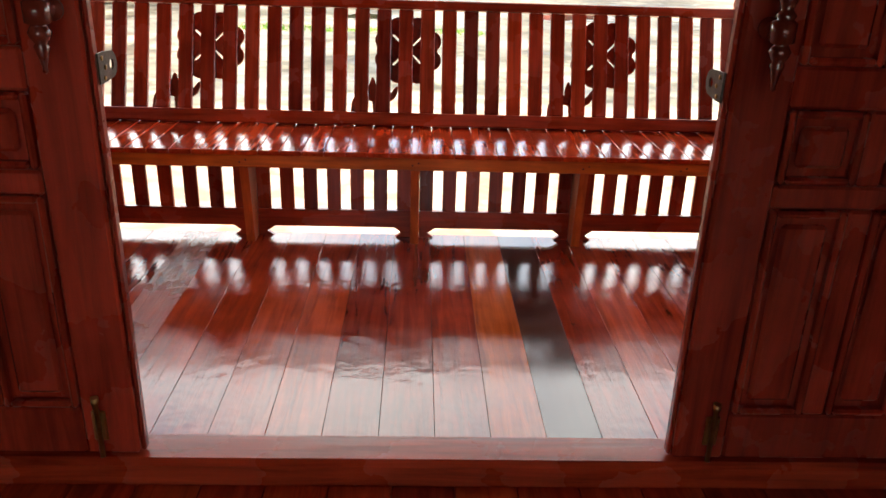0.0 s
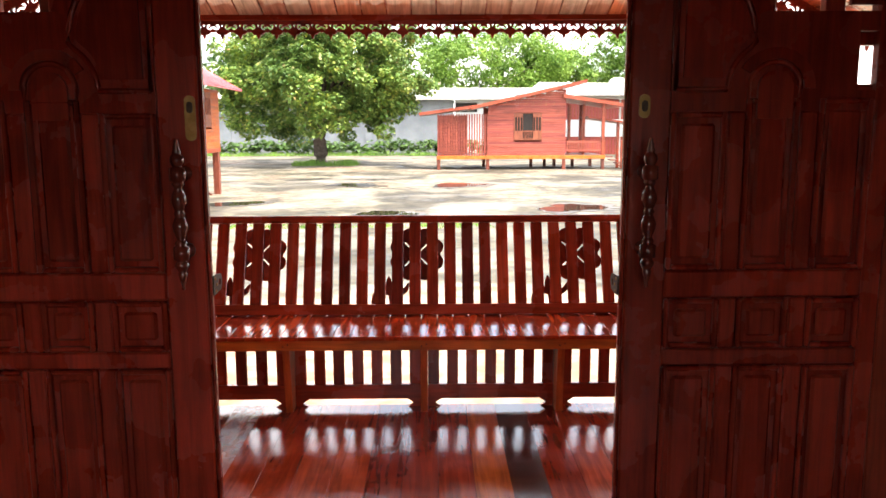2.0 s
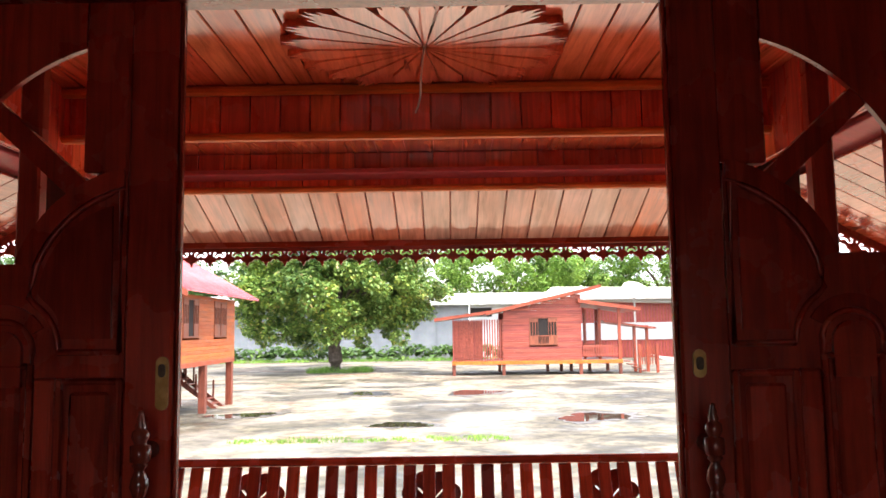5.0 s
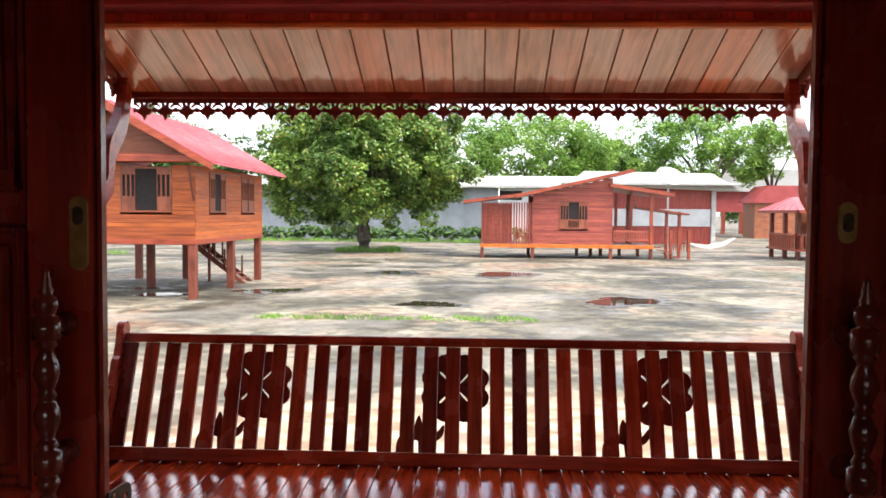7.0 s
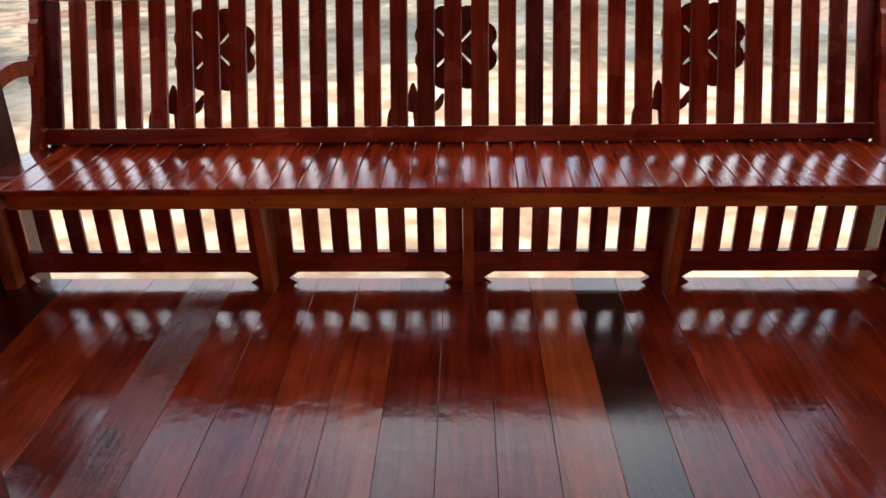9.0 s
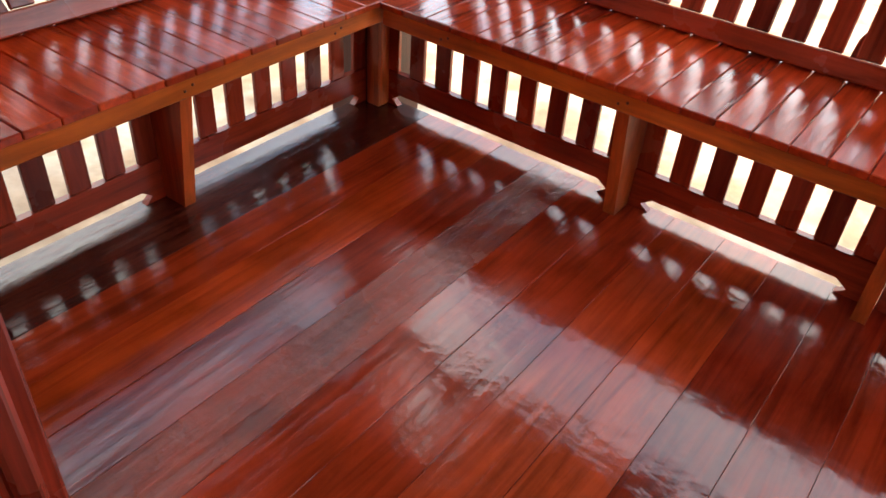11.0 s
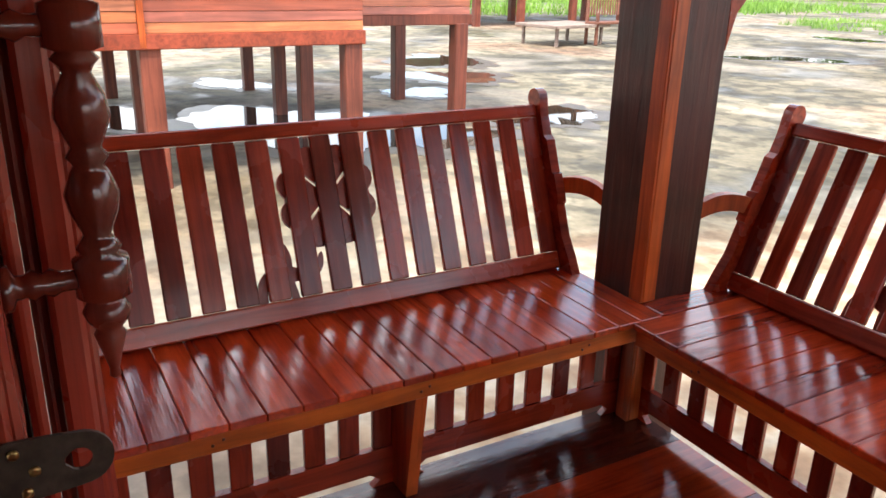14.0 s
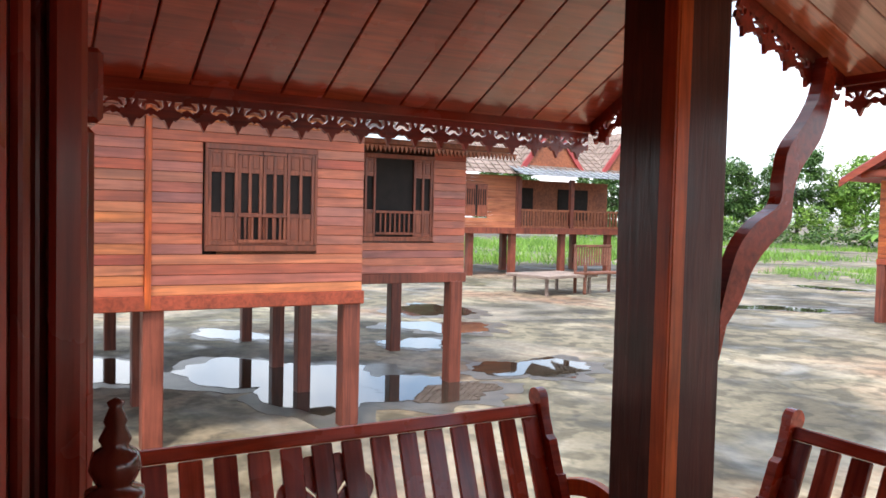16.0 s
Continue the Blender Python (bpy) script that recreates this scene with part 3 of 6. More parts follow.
def door_leaf(side):
    leaf = thing("sliding_door", "dark red-brown panelled sliding door leaf with a fan light, slid open", "door")

    def span(a, b):
        return sorted((side * a, side * b))

    def piece(name, x0, x1, z0, z1, y0=LEAF_IN, y1=LEAF_OUT, bevel=0.006):
        a, b = span(x0, x1)
        return part(name, boxed((a, y0, z0), (b, y1, z1), bevel), door_wood, leaf)
    piece("stile", LEAF_EDGE, 0.755, 0.168, 2.56)
    piece("stile", 1.362, LEAF_FAR, 0.168, 2.56)
    piece("bottom_rail", 0.756, 1.361, 0.168, 0.292)
    piece("middle_rail", 0.756, 1.361, 0.806, 0.858)
    piece("lock_rail", 0.756, 1.361, 1.020, 1.104)
    piece("upper_stile", 0.756, 0.872, 2.10, 2.56)
    for x0, x1 in ((0.928, 0.980), (1.142, 1.196)):
        for z0, z1 in ((0.293, 0.805), (0.859, 1.019), (1.105, 1.582)):
            piece("mullion", x0, x1, z0, z1)
    piece("backing", 0.757, 1.360, 0.294, 1.66, LEAF_IN + 0.022, LEAF_OUT - 0.006, 0)
    piece("edge_bead", LEAF_EDGE - 0.012, LEAF_EDGE - 0.001, 0.17, 2.555, LEAF_IN + 0.008, LEAF_OUT - 0.008, 0.005)
    for z0, z1 in ((0.295, 0.803), (0.861, 1.017), (1.107, 1.580)):
        for x0, x1 in ((0.758, 0.926), (0.982, 1.140), (1.198, 1.360)):
            if z0 > 1.1 and x0 == 0.982:
                z1 = 1.62
            a, b = span(x0, x1)
            bm = bmesh.new()
            raised_panel(bm, a, b, z0, min(z1, 1.62), LEAF_IN + 0.016)
            part("panel", bm, door_wood, leaf)
    # fan light: glass between an outer arch and a lower inner one
    cx, cz, r1 = 0.70, 1.885, 0.569
    low_z, r0 = 1.762, 0.355
    flip = Matrix.Translation((0, LEAF_IN, 0)) @ Matrix.Diagonal((side, 1, 1, 1)) @ UPRIGHT_X

    def shape(name, outline, depth, back=0.0):
        bm = bmesh.new()
        slab(bm, outline, depth, Matrix.Translation((0, back, 0)) @ flip)
        return part(name, bm, door_wood, leaf)

    def strip(name, path, girth=0.008):
        bm = bmesh.new()
        rod(bm, [flip @ Vector((u, v, 0.004)) for u, v in path], [girth] * len(path), 8)
        return part(name, bm, door_wood, leaf)
    shape("spandrel", arc(cx, cz, r1, 72.5, 0, 18) + [(1.361, cz), (1.361, 2.559), (0.873, 2.559), (0.873, 2.44)], 0.018)
    shape("arched_panel", arc(cx, low_z, r0, 80.5, 17.5, 14) + [(1.361, 1.869)] + ([(1.361, 1.812), (1.306, 1.812), (1.306, 1.642), (1.361, 1.642)] if side > 0 else []) + [(1.361, 1.583), (1.142, 1.583), (1.142, 1.622), (0.980, 1.622), (0.980, 1.583), (0.757, 1.583)], 0.03, 0.006)
    shape("arch_band", arc(cx, low_z, r0 - 0.001, 79.5, 18, 14) + arc(cx, low_z, r0 - 0.048, 18, 78, 14), 0.012, -0.004)
    head = (1.061, 1.648)
    shape("arch_band", arc(*head, 0.118, 150, 0, 14) + arc(*head, 0.086, 0, 150, 14), 0.010, -0.003)
    strip("moulding", [(0.986, 1.56)] + arc(*head, 0.076, 180, 0, 14) + [(1.136, 1.56)])
    shape("arched_field", arc(*head, 0.052, 180, 0, 12) + [(1.113, 1.56), (1.009, 1.56)], 0.012, -0.006)
    quarter = [(0.768, 1.645), (0.920, 1.645)] + arc(*head, 0.140, 176, 124, 6) + arc(cx, low_z, 0.300, 4, 76, 10)
    strip("moulding", quarter + quarter[:2])
    mid = (0.87, 1.83)
    shape("quarter_field", [(mid[0] + (u - mid[0]) * 0.80, mid[1] + (v - mid[1]) * 0.82) for u, v in quarter], 0.010, -0.004)
    bm = bmesh.new()
    d = Vector((math.cos(radians(43)), math.sin(radians(43))))
    nrm = Vector((-d.y, d.x)) * 0.028
    slab(bm, [(cx + d.x * r + s * nrm.x, cz + d.y * r + s * nrm.y) for r, s in ((0.24, 1), (0.24, -1), (r1 + 0.02, -1), (r1 + 0.02, 1))], 0.034, Matrix.Translation((0, 0.004, 0)) @ flip)
    part("muntin", bm, door_wood, leaf)
    # pulls, hasp, finger latch and bolt
    pull_handle(leaf, side * 0.682, LEAF_IN, 1.066, -1, 0.066)
    pull_handle(leaf, side * 0.712, LEAF_OUT, 1.084, 1, 0.086, 0.94)
    hz = 1.062 if side < 0 else 1.055
    bm = bmesh.new()
    plate = [(0.880, hz - 0.030), (0.905, hz - 0.030)] + arc(0.948, hz, 0.032, -70, 70, 8) + [(0.905, hz + 0.030), (0.880, hz + 0.030)]
    edge_x = side * (LEAF_EDGE - 0.0135)
    front = Matrix.Translation((edge_x, 0, 0)) @ UPRIGHT_Y
    slab(bm, [plate[0], plate[1], (0.934, hz - 0.028), (0.934, hz + 0.028), plate[-2], plate[-1]], -side * 0.004, front)
    outer = [(0.934, hz - 0.028)] + arc(0.948, hz, 0.0265, -80, 80, 12) + [(0.934, hz + 0.028)]
    inner = [(0.934, hz - 0.003)] + arc(0.946, hz, 0.011, -150, 150, 12) + [(0.934, hz + 0.003)]
    for k in range(len(outer) - 1):
        slab(bm, [outer[k], outer[k + 1], inner[k + 1], inner[k]], -side * 0.004, front)
    hasp = part("hasp", bm, iron, leaf, "blackened iron hasp plate with a round eye")
    for sy, sz in ((0.896, 0.019), (0.910, -0.001), (0.902, -0.021)):
        bm = bmesh.new()
        turned(bm, [(0.005, 0), (0.005, 0.002), (0.0025, 0.003)], Matrix.Translation((edge_x - side * 0.004, sy, hz + sz)) @ Matrix.Rotation(radians(-side * 90), 4, "Y"), 10)
        part("screw", bm, brass, hasp)
    bm = bmesh.new()
    latch_x, latch_low = (0.656, 1.516) if side < 0 else (0.676, 1.578)
    latch = arc(latch_x, 1.616, 0.016, 0, 180, 8) + arc(latch_x, latch_low, 0.016, 180, 360, 8)
    slab(bm, latch, -0.006, flip)
    plate_ob = part("finger_latch", bm, brass, leaf, "brass finger latch with rounded ends")
    bm = bmesh.new()
    slab(bm, arc(latch_x, 1.605, 0.009, 0, 180, 6) + arc(latch_x, 1.59, 0.009, 180, 360, 6), -0.003, Matrix.Translation((0, -0.0062, 0)) @ flip)
    part("keyhole", bm, iron, plate_ob)
    bm = bmesh.new()
    turned(bm, [(0.006, 0.0), (0.006, 0.14), (0.009, 0.145), (0.009, 0.16)], Matrix.Translation((side * 0.715, LEAF_IN - 0.012, 0.17)), 10)
    block(bm, (side * 0.715 - 0.016, LEAF_IN - 0.008, 0.21), (side * 0.715 + 0.016, LEAF_IN - 0.0005, 0.29), 0.003)
    part("bolt", bm, brass, leaf, "small brass slide bolt")
    return leaf


for side in (-1, 1):
    door_leaf(side)


# ---- benches ----
SEAT_Z, SEAT_DEEP = 0.447, 0.515
LATTICE = 0.172      # set-back of the lattice behind the seat's front edge
BACK_LOW, BACK_TOP = (0.487, 0.462), (0.70, 1.01)      # (y, z) of the back's foot and top


def flower(parent, x, m):
    """A four-petalled cut-out flower with a leafy stem, fixed behind the slats."""
    petals = bmesh.new()
    at = m @ Matrix.Translation((x, 0.352, 0.009))
    for k in range(4):
        pts = [(0.004, 0.0), (0.030, -0.024), (0.072, -0.062)] + arc(0.112, -0.044, 0.047, -142, 52, 9) + arc(0.112, 0.044, 0.047, -52, 142, 9) + [(0.072, 0.062), (0.030, 0.024)]
        slab(petals, pts, 0.012, at @ Matrix.Rotation(radians(90 * k + 90), 4, "Z") @ Matrix.Diagonal((1.0, 1.04, 1, 1)))
    f = part("flower", petals, bench_wood, parent, "cut-out wooden flower with four petals")
    stem = bmesh.new()
    at = m @ Matrix.Translation((x, 0.05, 0.009))
    slab(stem, smoothed([(-0.270, 0.0), (-0.262, 0.060), (-0.225, 0.098), (-0.170, 0.104), (-0.120, 0.085), (-0.085, 0.092), (-0.050, 0.130), (-0.052, 0.085), (-0.085, 0.055), (-0.150, 0.050), (-0.205, 0.062), (-0.235, 0.035), (-0.240, 0.0)]), 0.012, at)
    slab(stem, smoothed([(-0.178, 0.070), (-0.186, 0.120), (-0.168, 0.170), (-0.150, 0.130), (-0.152, 0.080)]), 0.012, at)
    slab(stem, [(-0.168, 0.052), (-0.150, 0.052), (-0.140, 0.0), (-0.164, 0.0)], 0.012, at)
    part("leaf_stem", stem, bench_wood, f)


def bench(label, m, length, legs, back, flowers, ends):
    """A built-in bench: x along it, y outward from the seat's front edge.
    legs: x of the legs; back: x range of the backrest; ends: which back ends carry an arm."""
    top = thing("bench", label, "bench", m, "porch benches")
    x0, x1 = 0.0, length
    count = round(length / 0.092)
    w = length / count
    source = None
    for k in range(count):
        at = pose(x0 + (k + 0.5) * w, 0, SEAT_Z)
        if source is None:
            source = part("seat_slat", boxed((-w / 2 + 0.0007, 0, -0.022), (w / 2 - 0.0007, SEAT_DEEP, 0), 0.003), seat_wood, top, m=at)
        else:
            share("seat_slat", source, top, at)
    part("front_rail", boxed((x0, 0.012, 0.368), (x1, 0.040, 0.424), 0.004), amber_wood, top, "amber front rail under the seat")
    part("back_bearer", boxed((x0, 0.44, 0.375), (x1, 0.47, 0.424), 0.004), rail_wood, top)
    for x in legs:
        bm = bmesh.new()
        slab(bm, [(0.041, 0.424), (0.255, 0.424), (0.205, 0.32), (0.196, 0.001), (0.085, 0.001), (0.030, 0.367), (0.041, 0.367)], 0.038, Matrix.Translation((x - 0.019, 0, 0)) @ UPRIGHT_Y)
        part("leg", bm, amber_upright, top, "amber tapered leg")
    for x in (*legs, 0.25, length - 0.3):
        for dx in (-0.012, 0.014):
            bm = bmesh.new()
            turned(bm, [(0.0045, 0), (0.0045, 0.0015), (0.002, 0.002)], pose(x + dx, 0.0121, 0.396 + dx * 0.4, 90), 8)
            part("peg", bm, post_wood, top, "dark round peg")
    # lattice below the seat, its apron cut with notched feet beside each leg
    marks = [back[2]] + list(legs) + [back[3]]
    slat = None
    for a, b in zip(marks, marks[1:]):
        bm = bmesh.new()
        a1, b1 = a + 0.0196, b - 0.0196
        foot = [(0.0, 0.001), (0.068, 0.001), (0.040, 0.022), (0.075, 0.046)]
        outline = [(a1 + u, v) for u, v in foot] + [(b1 - u, v) for u, v in foot[::-1]] + [(b1, 0.128), (a1, 0.128)]
        slab(bm, outline, 0.024, Matrix.Translation((0, LATTICE, 0)) @ UPRIGHT_X)
        part("apron", bm, rail_wood, top)
        n_slats = max(2, round((b1 - a1) / 0.102))
        step = (b1 - a1 - 0.063) / (n_slats - 1)
        for k in range(n_slats):
            at = pose(a1 + 0.0315 + k * step, LATTICE + 0.012, 0.129)
            if slat is None:
                slat = part("lower_slat", boxed((-0.031, -0.009, 0), (0.031, 0.009, 0.196), 0.003), bench_wood, top, m=at)
            else:
                share("lower_slat", slat, top, at)
    part("lattice_head", boxed((marks[0] + 0.03, LATTICE - 0.001, 0.3255), (marks[-1] - 0.03, LATTICE + 0.025, 0.424), 0.003), rail_wood, top)
    # leaning back
    lean = math.atan2(BACK_TOP[0] - BACK_LOW[0], BACK_TOP[1] - BACK_LOW[1])
    tall = math.hypot(BACK_TOP[0] - BACK_LOW[0], BACK_TOP[1] - BACK_LOW[1])
    tilt = Matrix.Translation((0, BACK_LOW[0], BACK_LOW[1])) @ Matrix.Rotation(-lean, 4, "X") @ UPRIGHT_X
    b0, b1 = back[0], back[1]
    for name, lo, hi in (("bottom_rail", -0.012, 0.05), ("top_rail", tall - 0.045, tall)):
        bm = bmesh.new()
        block(bm, (b0 + 0.02, lo, -0.016), (b1 - 0.02, hi, 0.016), 0.005, tilt)
        part(name, bm, rail_wood, top)
    n_slats = round((b1 - b0 - 0.107) / (0.1035 if length > 2.5 else 0.0975)) + 1
    step = (b1 - b0 - 0.107) / (n_slats - 1)
    rest = None
    for k in range(n_slats):
        at = tilt @ Matrix.Translation((b0 + 0.0535 + k * step, 0.051, 0))
        if rest is None:
            rest = part("back_slat", boxed((-0.0345, 0, -0.008), (0.0345, tall - 0.097, 0.008), 0.004), back_wood, top, m=at)
        else:
            share("back_slat", rest, top, at)
    for x in flowers:
        flower(top, x, tilt)
    # shaped end stiles and arms to the posts
    for x, sgn in ((b0, 1), (b1, -1)):
        bm = bmesh.new()
        shape = [(-0.075, -0.075), (-0.035, -0.080), (0.0, -0.02), (0.030, 0.10), (0.030, 0.22), (0.042, 0.225), (0.042, 0.33), (0.030, 0.335), (0.030, 0.47), (0.018, 0.49), (0.018, tall - 0.02)]
        shape += arc(-0.005, tall + 0.022, 0.036, -20, 190, 10)
        shape += [(-0.030, tall - 0.05), (-0.030, 0.47), (-0.044, 0.45), (-0.044, 0.33), (-0.056, 0.325), (-0.056, 0.22), (-0.044, 0.215), (-0.044, 0.10), (-0.062, 0.02)]
        # u out of the back, v up it
        side_on = tilt @ Matrix(((0, 0, 1, 0), (0, 1, 0, 0), (1, 0, 0, 0), (0, 0, 0, 1)))
        slab(bm, shape, 0.036, Matrix.Translation((x - 0.018, 0, 0)) @ side_on)
        bmesh.ops.bevel(bm, geom=[e for e in bm.edges if len(e.link_faces) == 2 and e.calc_face_angle(0) > 1.2], offset=0.004, segments=1, affect="EDGES", clamp_overlap=True)
        part("end_stile", bm, rail_wood, top)
    for x, px, py in ends:
        bm = bmesh.new()
        start, stop = Vector((x, 0.565, 0.735)), Vector((px, py, 0.70))
        along = (stop - start)
        flat = Vector((along.x, along.y, 0))
        q = Matrix.Translation(start) @ Matrix.Rotation(math.atan2(flat.y, flat.x), 4, "Z") @ UPRIGHT_X
        run = flat.length
        ridge = [(run * k / 8, 0.035 * math.sin(math.pi * k / 8 * 0.9) + along.z * k / 8) for k in range(9)]
        slab(bm, [(u, v + 0.028) for u, v in ridge] + [(u, v - 0.03) for u, v in ridge[::-1]], 0.034, Matrix.Translation((0, -0.0, 0)) @ q)
        part("arm", bm, amber_upright, top, "curved wooden arm to the post")
    return top


back_wood = wood("varnished_back_slats", RED, "Y", (0.14, 0.36), relief=0.3, wear=0.3)
span_front = RIGHT - LEFT
bench("long glossy red-brown slatted bench with cut-out flowers in its back", pose(LEFT, FRONT, 0), span_front,
      [-0.735 - LEFT, 0 - LEFT, 0.735 - LEFT], (-1.672 - LEFT, 1.56 - LEFT, POST_L - LEFT - 0.03, POST_R - LEFT + 0.03),
      [-0.985 - LEFT, -0.045 - LEFT, 0.90 - LEFT], [(-1.69 - LEFT, -1.765 - LEFT, 0.37), (1.58 - LEFT, 1.61 - LEFT, 0.37)])
side_len = POST_Y - 0.003 - 1.02
bench("red-brown slatted side bench with a cut-out flower, against the house wall", Matrix.Translation((LEFT - 0.003, 1.02, 0)) @ TURN_Z, side_len,
      [1.83 - 1.02], (0.02, 2.652 - 1.02, -0.025, side_len + 0.027), [1.80 - 1.02], [(2.668 - 1.02, 2.735 - 1.02, 0.355)])
bench("red-brown slatted bench along the far side of the porch", Matrix.Translation((RIGHT + 0.003, POST_Y - 0.003, 0)) @ Matrix.Rotation(radians(-90), 4, "Z"), side_len,
      [POST_Y - 1.83], (POST_Y - 2.652, side_len - 0.02, -0.027, side_len + 0.025), [POST_Y - 1.8], [(POST_Y - 2.668, POST_Y - 2.735, 0.33)])
# narrow seat boards between bench and post
for x0, x1 in ((POST_L + 0.002, LEFT - 0.006), (RIGHT + 0.006, POST_R - 0.002)):
    tagged(part("seat_filler", boxed((x0, POST_Y + 0.0, SEAT_Z - 0.022), (x1, FRONT + SEAT_DEEP, SEAT_Z), 0.003), seat_wood), "narrow glossy board filling the bench corner by the post", "board", "corner boards")


# ---- posts and braces ----
def porch_post(x, y, sx, label):
    """A square post with an amber strip up its inner corner and a curved brace out to the eave."""
    post = thing("post", label, "post", pose(x, y, 0), "porch posts")
    a, b = sorted((0, sx * POST))
    part("shaft", boxed((a, 0, GROUND), (b, POST, 2.63), 0.008), weathered_post, post)
    a, b = sorted((-sx * 0.012, sx * 0.045))
    part("corner_strip", boxed((a, -0.012, 0.001), (b, -0.0005, 0.366), 0.003), amber_upright, post, "amber strip on the post's corner")
    part("corner_strip", boxed((a, -0.012, 0.449), (b, -0.0005, 2.44), 0.003), amber_upright, post, "amber strip on the post's corner")
    a, b = sorted((-sx * 0.012, -sx * 0.0005))
    part("corner_strip", boxed((a, 0.0, 0.449), (b, 0.055, 2.44), 0.003), amber_upright, post)
    part("corner_strip", boxed((a, 0.0, 0.001), (b, 0.045, 0.366), 0.003), amber_upright, post)
    for turn, base in ((0, (sx * POST * 0.12, POST)),):
        bm = bmesh.new()
        line = [(0.0, 1.36), (0.05, 1.47), (0.10, 1.58), (0.18, 1.66), (0.285, 1.73), (0.30, 1.83), (0.33, 1.92), (0.42, 2.02), (0.475, 2.12), (0.505, 2.25)]
        wide = [0.03, 0.075, 0.085, 0.085, 0.07, 0.065, 0.08, 0.08, 0.065, 0.06]
        line, wide = smoothed(line), [w[0] for w in smoothed([(w, 0) for w in wide])]
        outer = [(u + w * 0.55, v - w * 0.45) for (u, v), w in zip(line, wide)]
        inner = [(u - w * 0.30 if k else 0.0, v + w * 0.40) for k, ((u, v), w) in enumerate(zip(line, wide))]
        outer[0] = (0.0, 1.25)
        q = Matrix.Translation((base[0], base[1], 0)) @ (Matrix.Identity(4) if turn == 0 else Matrix.Rotation(radians(-90 * sx), 4, "Z"))
        slab(bm, outer + inner[::-1], 0.05, q @ Matrix.Translation((-0.025, 0, 0)) @ UPRIGHT_Y)
        bmesh.ops.bevel(bm, geom=[e for e in bm.edges if len(e.link_faces) == 2 and e.calc_face_angle(0) > 1.2], offset=0.005, segments=1, affect="EDGES", clamp_overlap=True)
        part("brace", bm, rail_wood, post, "wavy wooden brace up to the eave")
    return post


porch_post(POST_L, POST_Y, -1, "dark worn square wooden porch post with an amber corner strip")
porch_post(POST_R, POST_Y, 1, "dark worn square wooden porch post with an amber corner strip")

# ---- porch ceiling and eaves ----
bm = bmesh.new()
X0, X1, MID = POST_L - 0.25, POST_R + 0.25, (POST_L + POST_R) / 2


def planks(bm, a, b, step, make):
    count = round((b - a) / step)
    w = (b - a) / count
    for k in range(count):
        make(a + k * w + 0.002, a + (k + 1) * w - 0.002)


TRAY = (-1.62, 1.48, 1.0, 2.44)
planks(bm, TRAY[0] - 0.15, TRAY[1] + 0.15, 0.135, lambda a, b: block(bm, (a, TRAY[2], 2.825), (b, TRAY[3] + 0.05, 2.85), 0.004))
tagged(part("ceiling_tray", bm, tray_wood), "glossy red plank ceiling of the porch", "ceiling", kind="structure")
bm = bmesh.new()
for y0, z0, z1 in ((2.4635, 2.60, 2.83), (3.0315, 2.456, 2.66)):
    block(bm, (X0, y0, z0), (X1, y0 + 0.012, z1))
for x in (POST_L - 0.03, POST_R + 0.02):
    block(bm, (x, 1.0, 2.455), (x + 0.01, 3.0, 2.83))
frieze = tagged(part("frieze", bm, frieze_wood), "dark upright frieze boards below the porch ceiling", "frieze", kind="structure")
board = {}


def frieze_board(key, size, at):
    if key in board:
        share("frieze_board", board[key], frieze, at)
    else:
        board[key] = part("frieze_board", boxed((-size[0] / 2 + 0.002, -0.011, 0), (size[0] / 2 - 0.002, 0.011, size[1]), 0.003), frieze_wood, frieze, m=at)


for key, y, z0, z1 in (("upper", 2.4515, 2.60, 2.824), ("lower", 3.0195, 2.456, 2.634)):
    count = round((X1 - X0) / 0.14)
    w = (X1 - X0) / count
    for k in range(count):
        frieze_board(key, (w, z1 - z0), pose(X0 + (k + 0.5) * w, y, z0))
for x in (POST_L - 0.008, POST_R + 0.008):
    for k in range(14):
        frieze_board("side", (0.14, 0.374), pose(x, 1.07 + k * 0.1385, 2.456, 0, 0, 90))
bm = bmesh.new()
planks(bm, X0, X1, 0.15, lambda a, b: block(bm, (a, 2.463, 2.635), (b, 3.03, 2.65), 0.003))
tagged(part("ceiling_step", bm, tray_wood), "narrow lower strip of red ceiling boards", "ceiling", kind="structure")
for name, lo, hi in (("moulding_upper", (X0, 2.40, 2.775), (X1, 2.438, 2.822)), ("moulding_middle", (X0, 2.405, 2.565), (X1, 2.463, 2.60)), ("moulding_lower", (X0, 2.985, 2.425), (X1, 3.05, 2.455))):
    tagged(part(name, boxed(lo, hi, 0.012), amber_wood), "bright red-amber ceiling moulding", "moulding", kind="structure")

rosette = thing("ceiling_rosette", "carved wooden sunburst fixed to the porch ceiling", "ornament", pose(-0.02, 1.90, 2.824))
RAYS = 22
for k in range(RAYS):
    a = 2 * math.pi * (k + 0.5) / RAYS
    bm = bmesh.new()
    half = math.pi / RAYS * 0.86
    r = 0.56 if abs(math.cos(a)) > 0.5 else 0.47
    rim = []
    for f, dr in ((-1.0, 0.80), (-0.62, 0.93), (-0.5, 0.85), (-0.18, 1.0), (0.0, 0.90), (0.22, 1.0), (0.48, 0.86), (0.64, 0.94), (1.0, 0.80)):
        q = a + half * f
        rim.append((r * dr * math.cos(q), r * dr * math.sin(q)))
    slab(bm, [(0.02 * math.cos(a), 0.02 * math.sin(a))] + rim, -0.030, Matrix.Identity(4))
    part("ray", bm, tray_wood, rosette)
cable = bpy.data.curves.new("hanging_cable", "CURVE")
cable.dimensions, cable.bevel_depth = "3D", 0.004
